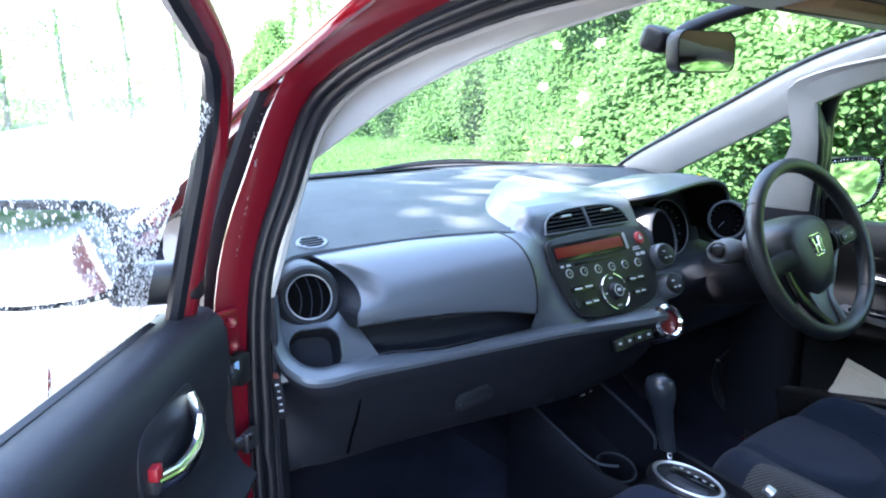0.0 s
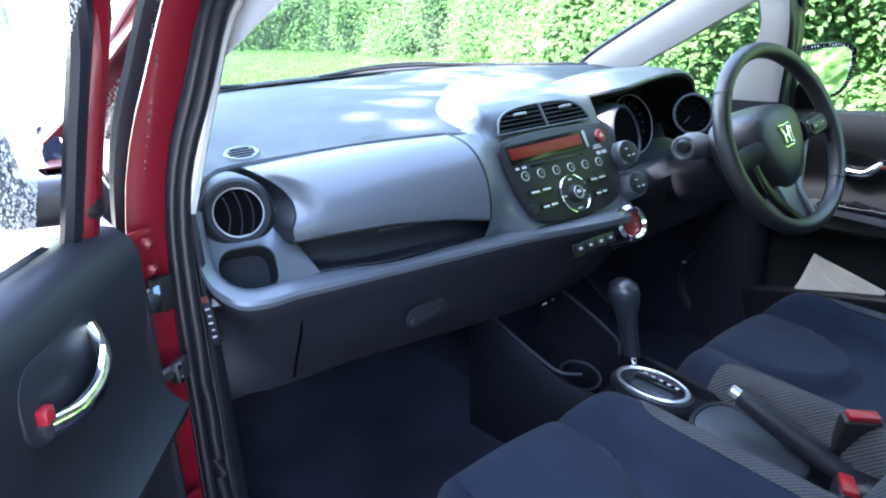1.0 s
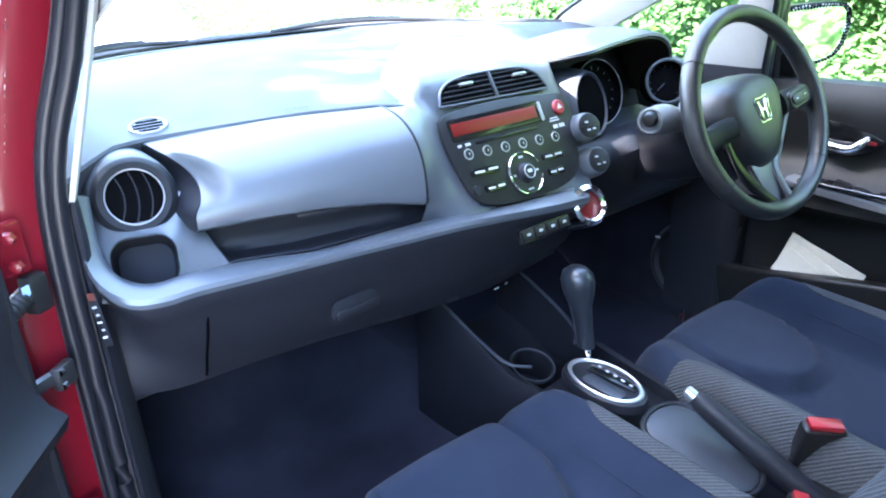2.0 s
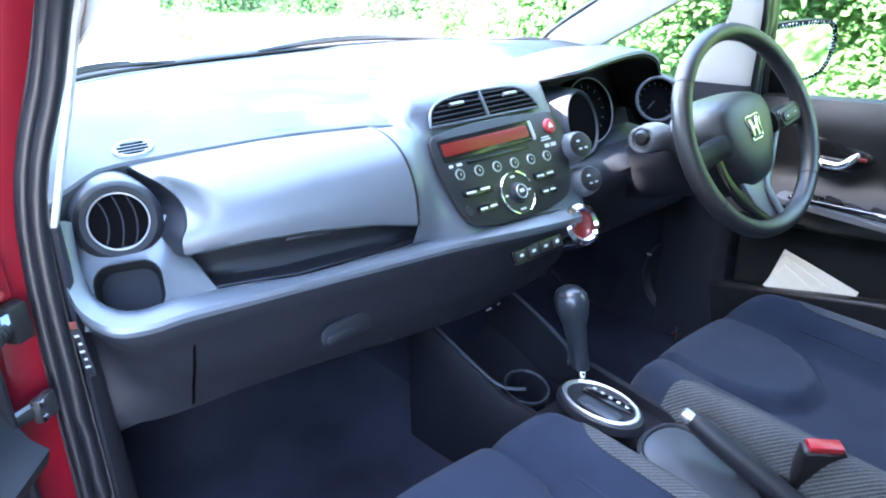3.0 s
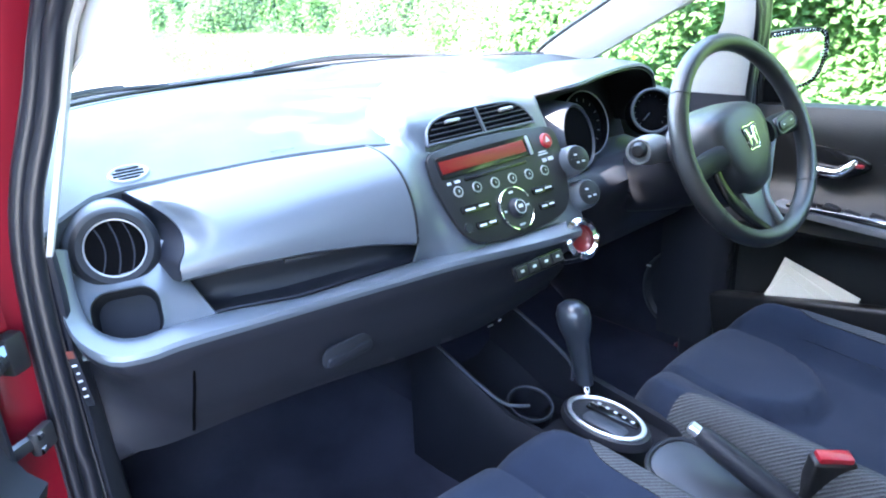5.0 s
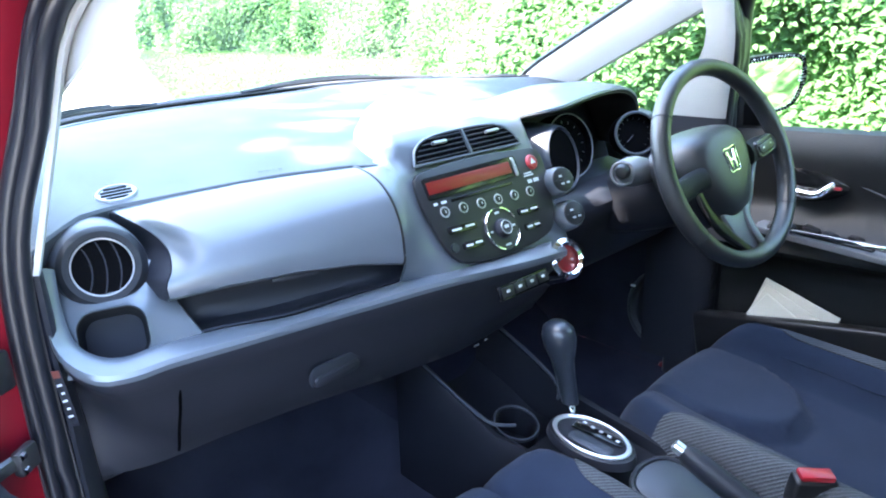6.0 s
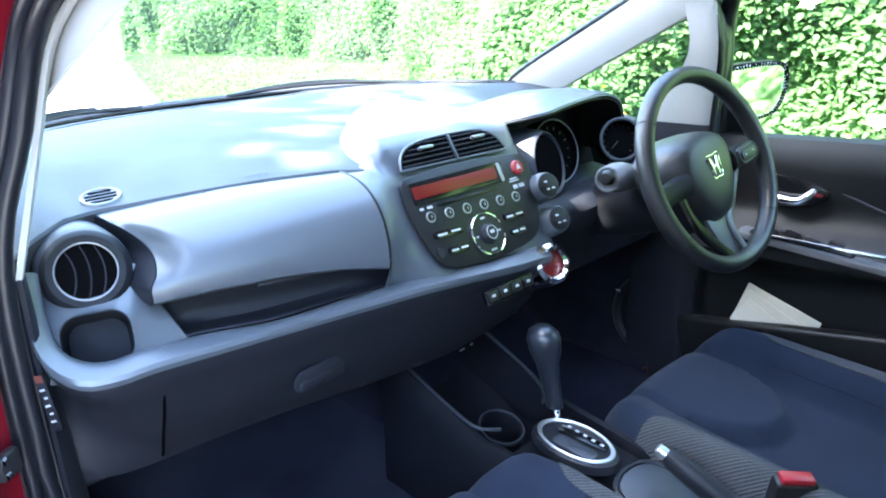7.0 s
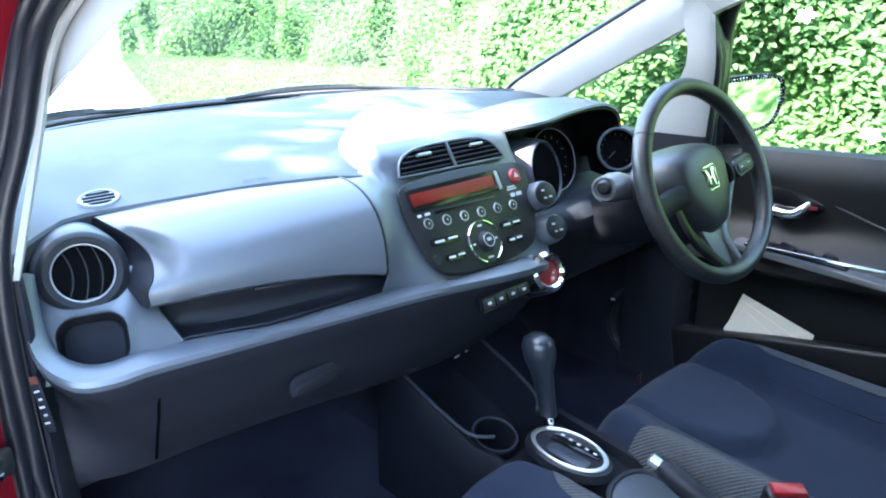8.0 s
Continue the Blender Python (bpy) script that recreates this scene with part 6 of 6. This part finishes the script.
def hinge(door, z):
    ob = part("hinge", rbox(0.055, 0.010, 0.060, pose(-0.728, 0.060, z, 0, 0, 20), 0.004), M_RED, door, "red painted steel hinge")
    part("pin", tube([(-0.757, 0.060, z - 0.035), (-0.757, 0.060, z + 0.035)], 0.009, 12), M_RED, ob)
    for dz in (-0.016, 0.016):
        part("bolt", lathe([(0.001, 0.007), (0.006, 0.006), (0.008, 0.0)], plane_frame((-0.716, 0.050, z + dz), (-0.4, -0.9, 0)), 6), M_RED, ob)


# ---- passenger's door, standing open ----
def passenger_door():
    HX, HY = -0.775, 0.075
    swing = 37.0
    D = pose(HX, HY, 0, 0, 0, -swing)            # local -y runs along the door from its hinges, local x to its inner face
    ob = thing("passenger_door", "open red passenger door with dark trim and wet window", "car door", (HX, HY, 0.3))
    rows = []
    for y in np.linspace(-0.02, -1.0, 30):
        rise = 1.008 - 0.01 * y
        rows.append([D @ p for p in curve([(-0.02, y, rise - 0.01), (0.015, y, rise + 0.004), (0.05, y, rise - 0.002), (0.066, y, rise - 0.03), (0.064, y, rise - 0.10), (0.056, y, rise - 0.16), (0.070, y, rise - 0.21), (0.095, y, rise - 0.24), (0.060, y, rise - 0.28), (0.06, y, 0.55), (0.055, y, 0.36)], 34)])
    part("trim_panel", thick(loft(rows), 0.005), M_LOW, ob, "dark grey door trim")
    end = [D @ Vector(p) for p in ((0.066, -0.018, 0.36), (0.066, -0.018, 0.98), (0.045, -0.018, 1.008), (-0.02, -0.018, 1.0), (-0.05, -0.018, 0.95), (-0.06, -0.018, 0.36))]
    part("door_edge", loft([end, [p + D.to_3x3() @ Vector((0, -0.006, 0)) for p in end]], True, True), M_RUBBER, ob)
    skin = [[D @ Vector((x, y, z)) for x, z in ((-0.03, 0.985), (-0.06, 0.94), (-0.085, 0.70), (-0.06, 0.32))] for y in (0.0, -0.5, -1.02)]
    part("outer_skin", thick(loft(skin), 0.008), M_RED, ob, "red door skin")
    h = D @ plane_frame((0.062, -0.222, 0.935), (1, 0, 0))
    r = part("handle_recess", plate(rrect(0.15, 0.075, 0.03, 5), 0.008, h @ pose(0, 0, -0.002), 0.003), M_LOW, ob)
    part("release_handle", tube([h @ Vector(p) for p in curve([(0.056, 0.022, 0.004), (0.050, -0.002, 0.016), (0.025, -0.020, 0.022), (-0.015, -0.026, 0.020), (-0.05, -0.022, 0.008)], 14)], 0.0075, 10, flat=1.3), M_CHROME, r, "chrome release handle")
    part("lock_tab", rbox(0.014, 0.014, 0.010, h @ pose(-0.052, -0.008, 0.010), 0.002), M_REDPL, r, "red lock tab")
    lo = [D @ p for p in curve([(-0.012, -0.09, 1.0), (-0.012, -0.5, 1.005), (-0.012, -1.0, 1.01)], 12)]
    hi = [D @ p for p in curve([(0.090, -0.10, 1.27), (0.115, -0.40, 1.395), (0.118, -1.0, 1.43)], 12)]
    g = part("window", loft([lo, [p.lerp(q, 0.5) + D.to_3x3() @ Vector((-0.012, 0, 0)) for p, q in zip(lo, hi)], hi]), M_WET, ob, "rain-spotted window glass")
    g.visible_shadow = False
    post = [D @ p for p in curve([(0.018, -0.050, 0.995), (0.055, -0.058, 1.13), (0.095, -0.075, 1.265), (0.112, -0.14, 1.325), (0.122, -0.34, 1.395), (0.125, -0.7, 1.43), (0.125, -1.0, 1.44)], 36)]
    side = D.to_3x3() @ Vector((0, -0.026, 0))
    part("window_frame", tube(post, 0.017, 10, flat=1.1), M_RED, ob, "red window frame")
    part("window_seal", tube([p + side * (0.9 if i < 14 else 0.5) - Vector((0, 0, 0.012 * (i > 10))) for i, p in enumerate(post)], 0.011, 8), M_RUBBER, ob, "black glass run seal")
    part("belt_seal", tube([p + D.to_3x3() @ Vector((0.012, 0, 0.004)) for p in lo], 0.009, 8), M_RUBBER, ob)
    mirror(ob, -1, D @ pose(-0.115, -0.10, 1.095, 0, 0, 14))
    hinge(ob, 0.96)
    hinge(ob, 0.58)


passenger_door()


# ---- interior mirror ----
def interior_mirror():
    at = Vector((0.058, -0.12, 1.333))
    ob = thing("interior_mirror", "black rear-view mirror on a stalk at the windscreen", "rear-view mirror", at)
    f = plane_frame(at, (-0.08, -1, 0.028))
    out = rrect(0.150, 0.068, 0.020, 6)
    def ring(z, k):
        return [f @ Vector((u * k, v * k, z)) for u, v in out]
    part("shell", loft([ring(0.004, 0.94), ring(0.006, 0.98), ring(0.0, 1.0), ring(-0.02, 0.96), ring(-0.034, 0.7), ring(-0.038, 0.3)], True, True), M_BLACK, ob)
    part("mirror_glass", loft([ring(0.0055, 0.935), ring(0.006, 0.5), ring(0.006, 0.05)], True, True), M_MIRROR, ob, "mirror glass", 60)
    part("stalk", tube(curve([at + Vector((-0.01, 0.035, 0.008)), at + Vector((0.0, 0.05, 0.030)), at + Vector((0.05, 0.02, 0.058)), at + Vector((0.12, -0.04, 0.085))], 12), [0.014] * 4 + [0.012] * 8, 10), M_BLACK, ob)
    part("mount", rbox(0.062, 0.045, 0.042, pose(at.x - 0.045, at.y + 0.06, at.z + 0.022, 20, 0, 10), 0.012, 3), M_BLACK, ob)


interior_mirror()


# ---- sun visors
for s, tilt in ((1, -14), (-1, 14)):
    vis = thing("sun_visor", "tan fabric sun visor folded up under the headliner", "sun visor", (s * 0.31, -0.25, 1.40), group="sun visors")
    part("pad", rbox(0.36, 0.15, 0.018, pose(CX + s * 0.31, -0.275, 1.392, 6, s * 4, tilt), 0.008, 3), M_TAN, vis)
    part("hinge_arm", tube([(CX + s * 0.14, -0.205, 1.40), (CX + s * 0.48, -0.29, 1.378)], 0.005, 8), M_BLACK, vis)


# ---- wipers on the cowl ----
for x0, x1 in ((-0.56, -0.20), (0.02, 0.48)):
    wp = thing("windscreen_wiper", "black windscreen wiper resting on the cowl", "wiper", (x0, 0.86, 1.06), group="windscreen wipers")
    pts = [(mix(x0, x1, t), screen_y(mix(x0, x1, t)) + 0.03 - 0.02 * t, 1.056 + 0.009 * math.sin(math.pi * t)) for t in np.linspace(0, 1, 12)]
    part("blade", tube(pts, 0.0045, 6, flat=1.3), M_BLACK, wp)
    part("arm", tube([(p[0], p[1] + 0.006, p[2] + 0.006 * math.sin(math.pi * i / 11)) for i, p in enumerate(pts[:9])], 0.004, 6), M_BLACK, wp)

# warning label on the dash end
lab = thing("warning_label", "small warning label on the end of the dashboard", "label", (-0.648, 0.068, 0.85))
lm = plane_frame((-0.6475, 0.068, 0.848), (-0.75, -0.66, 0.0), (0, 0.15, 1))
part("label_sheet", plate(rrect(0.012, 0.070, 0.003, 2), 0.001, lm @ pose(0, -0.002, 0.002), 0.0003), M_LOW, lab)
part("heading", rbox(0.009, 0.009, 0.0008, lm @ pose(0, 0.03, 0.0035), 0), M_ORANGE, lab)
for k in range(5):
    part("mark", rbox(0.0065 - 0.002 * (k % 2), 0.0026, 0.0004, lm @ pose(-0.001 + 0.001 * (k % 2), 0.016 - 0.010 * k, 0.0032, 0, 0, 12), 0), M_MARK, lab)


# ---- fittings of the open doorway ----
def door_check():
    ob = thing("door_check", "dark steel check strap between the pillar and the open door", "door hinge", (-0.72, 0.06, 0.80))
    part("strap", tube(curve([(-0.700, 0.062, 0.800), (-0.725, 0.045, 0.803), (-0.76, 0.02, 0.805)], 8), 0.006, 8, flat=1.6), M_STEEL, ob)
    part("bracket", rbox(0.030, 0.012, 0.030, pose(-0.702, 0.056, 0.800, 0, 0, 40), 0.004), M_STEEL, ob)
    for dz in (-0.009, 0.009):
        part("bolt", lathe([(0.001, 0.006), (0.004, 0.006), (0.005, 0.0)], plane_frame((-0.704, 0.049, 0.80 + dz), (-0.6, -0.8, 0)), 8), M_CHROME, ob)


door_check()


gaiter = thing("cable_gaiter", "black rubber cable gaiter between pillar and door", "cable", (-0.73, 0.06, 0.90))
pts = curve([(-0.712, 0.064, 0.905), (-0.735, 0.035, 0.903), (-0.765, 0.015, 0.90)], 22)
part("bellows", tube(pts, [0.010 + 0.002 * (i % 2) for i in range(22)], 14), M_RADIO, gaiter)
part("plug", rbox(0.026, 0.020, 0.045, pose(-0.705, 0.062, 0.905, 0, 0, 35), 0.005), M_BLACK, gaiter)
part("tag", rbox(0.014, 0.002, 0.012, pose(-0.713, 0.049, 0.915, 0, 0, 35), 0), M_STITCH, gaiter, "small pale blue tag")


# ---- rain on the open door's window ----
def raindrops(spots, name, label):
    """Many small domed drops as one mesh; spots: (place, outward, across, radius)."""
    verts, faces = [], []
    for p, out, side, r in spots:
        up = out.cross(side)
        n = len(verts)
        for k in range(7):
            a = 2 * math.pi * k / 7
            verts.append(tuple(p + side * r * math.cos(a) + up * r * 1.25 * math.sin(a)))
        verts.append(tuple(p + out * r * 0.7 - up * r * 0.2))
        faces += [(n + k, n + (k + 1) % 7, n + 7) for k in range(7)]
    me = bpy.data.meshes.new("drops")
    me.from_pydata(verts, [], faces)
    me.polygons.foreach_set("use_smooth", [True] * len(me.polygons))
    me.materials.append(M_DROP)
    tagged(new(name, me), label, "raindrops", kind="stuff")


def door_rain():
    rng = np.random.default_rng(31)
    D = pose(-0.775, 0.075, 0, 0, 0, -37.0)
    R = D.to_3x3()
    spots = []
    for _ in range(7500):
        y = -0.09 - rng.beta(0.8, 1.6) * 0.66
        t = rng.uniform(0.03, 0.97)
        lo = Vector((-0.012, y, 1.0 - 0.01 * y))
        hi = Vector((0.10, y, min(1.26 + 0.35 * abs(y + 0.1), 1.40)))
        p = lo.lerp(hi, t) + Vector((-0.0165 * 4 * t * (1 - t) + 0.004, 0, 0))
        spots.append((D @ p, R @ Vector((1, 0, 0)), R @ Vector((0, 1, 0)), 0.0007 + 0.0019 * rng.random() ** 4))
    raindrops(spots, "raindrops", "clear raindrops on the open door window")


def quarter_rain():
    rng = np.random.default_rng(32)
    lo = side_curve([(0.655, 0.47, 1.02), (0.68, 0.30, 0.985), (0.715, 0.09, 0.965)], 10, -1)
    hi = side_curve([(0.650, 0.46, 1.07), (0.645, 0.20, 1.19), (0.648, 0.03, 1.27)], 10, -1)
    spots = []
    for _ in range(900):
        u, t = rng.uniform(0, 8.99), rng.uniform(0.03, 0.97)
        i, f = int(u), u % 1
        p = lo[i].lerp(lo[i + 1], f).lerp(hi[i].lerp(hi[i + 1], f), t)
        side = (lo[i + 1] - lo[i]).normalized()
        spots.append((p + Vector((-0.001, 0, 0)), Vector((-1, 0, 0.2)).normalized(), side, 0.0008 + 0.0018 * rng.random() ** 3))
    raindrops(spots, "raindrops", "clear raindrops on the small quarter window")


def mirror_rain():
    """Drops on the rim of the driver's mirror."""
    rng = np.random.default_rng(33)
    m = pose(0.935, 0.010, 1.022, 0, 0, -15) @ plane_frame((0, 0, 0), (0, -1, 0))
    R = m.to_3x3()
    out = curve([(-0.092, -0.040, 0), (-0.085, 0.045, 0), (-0.04, 0.060, 0), (0.06, 0.062, 0), (0.090, 0.050, 0), (0.094, 0.0, 0), (0.070, -0.048, 0), (0.0, -0.060, 0)], 72, True)
    spots = []
    for _ in range(420):
        q = out[rng.integers(0, 72)] * 1.12 * rng.uniform(0.86, 0.99)
        spots.append((m @ Vector((q.x * 1.28, q.y, 0.0165)), R @ Vector((0, 0, 1)), R @ Vector((1, 0, 0)), 0.0010 + 0.0022 * rng.random() ** 3))
    raindrops(spots, "raindrops", "raindrops on the black rim of the driver mirror")


door_rain()
quarter_rain()
mirror_rain()

# edge of the carpet along the tunnel
single("carpet_edge", tube(curve([(0.03, 0.50, 0.40), (-0.055, 0.325, 0.376), (-0.125, 0.16, 0.374), (-0.13, -0.1, 0.374)], 20), 0.003, 6), M_BLACK, "dark bound edge of the floor carpet", "carpet edge")
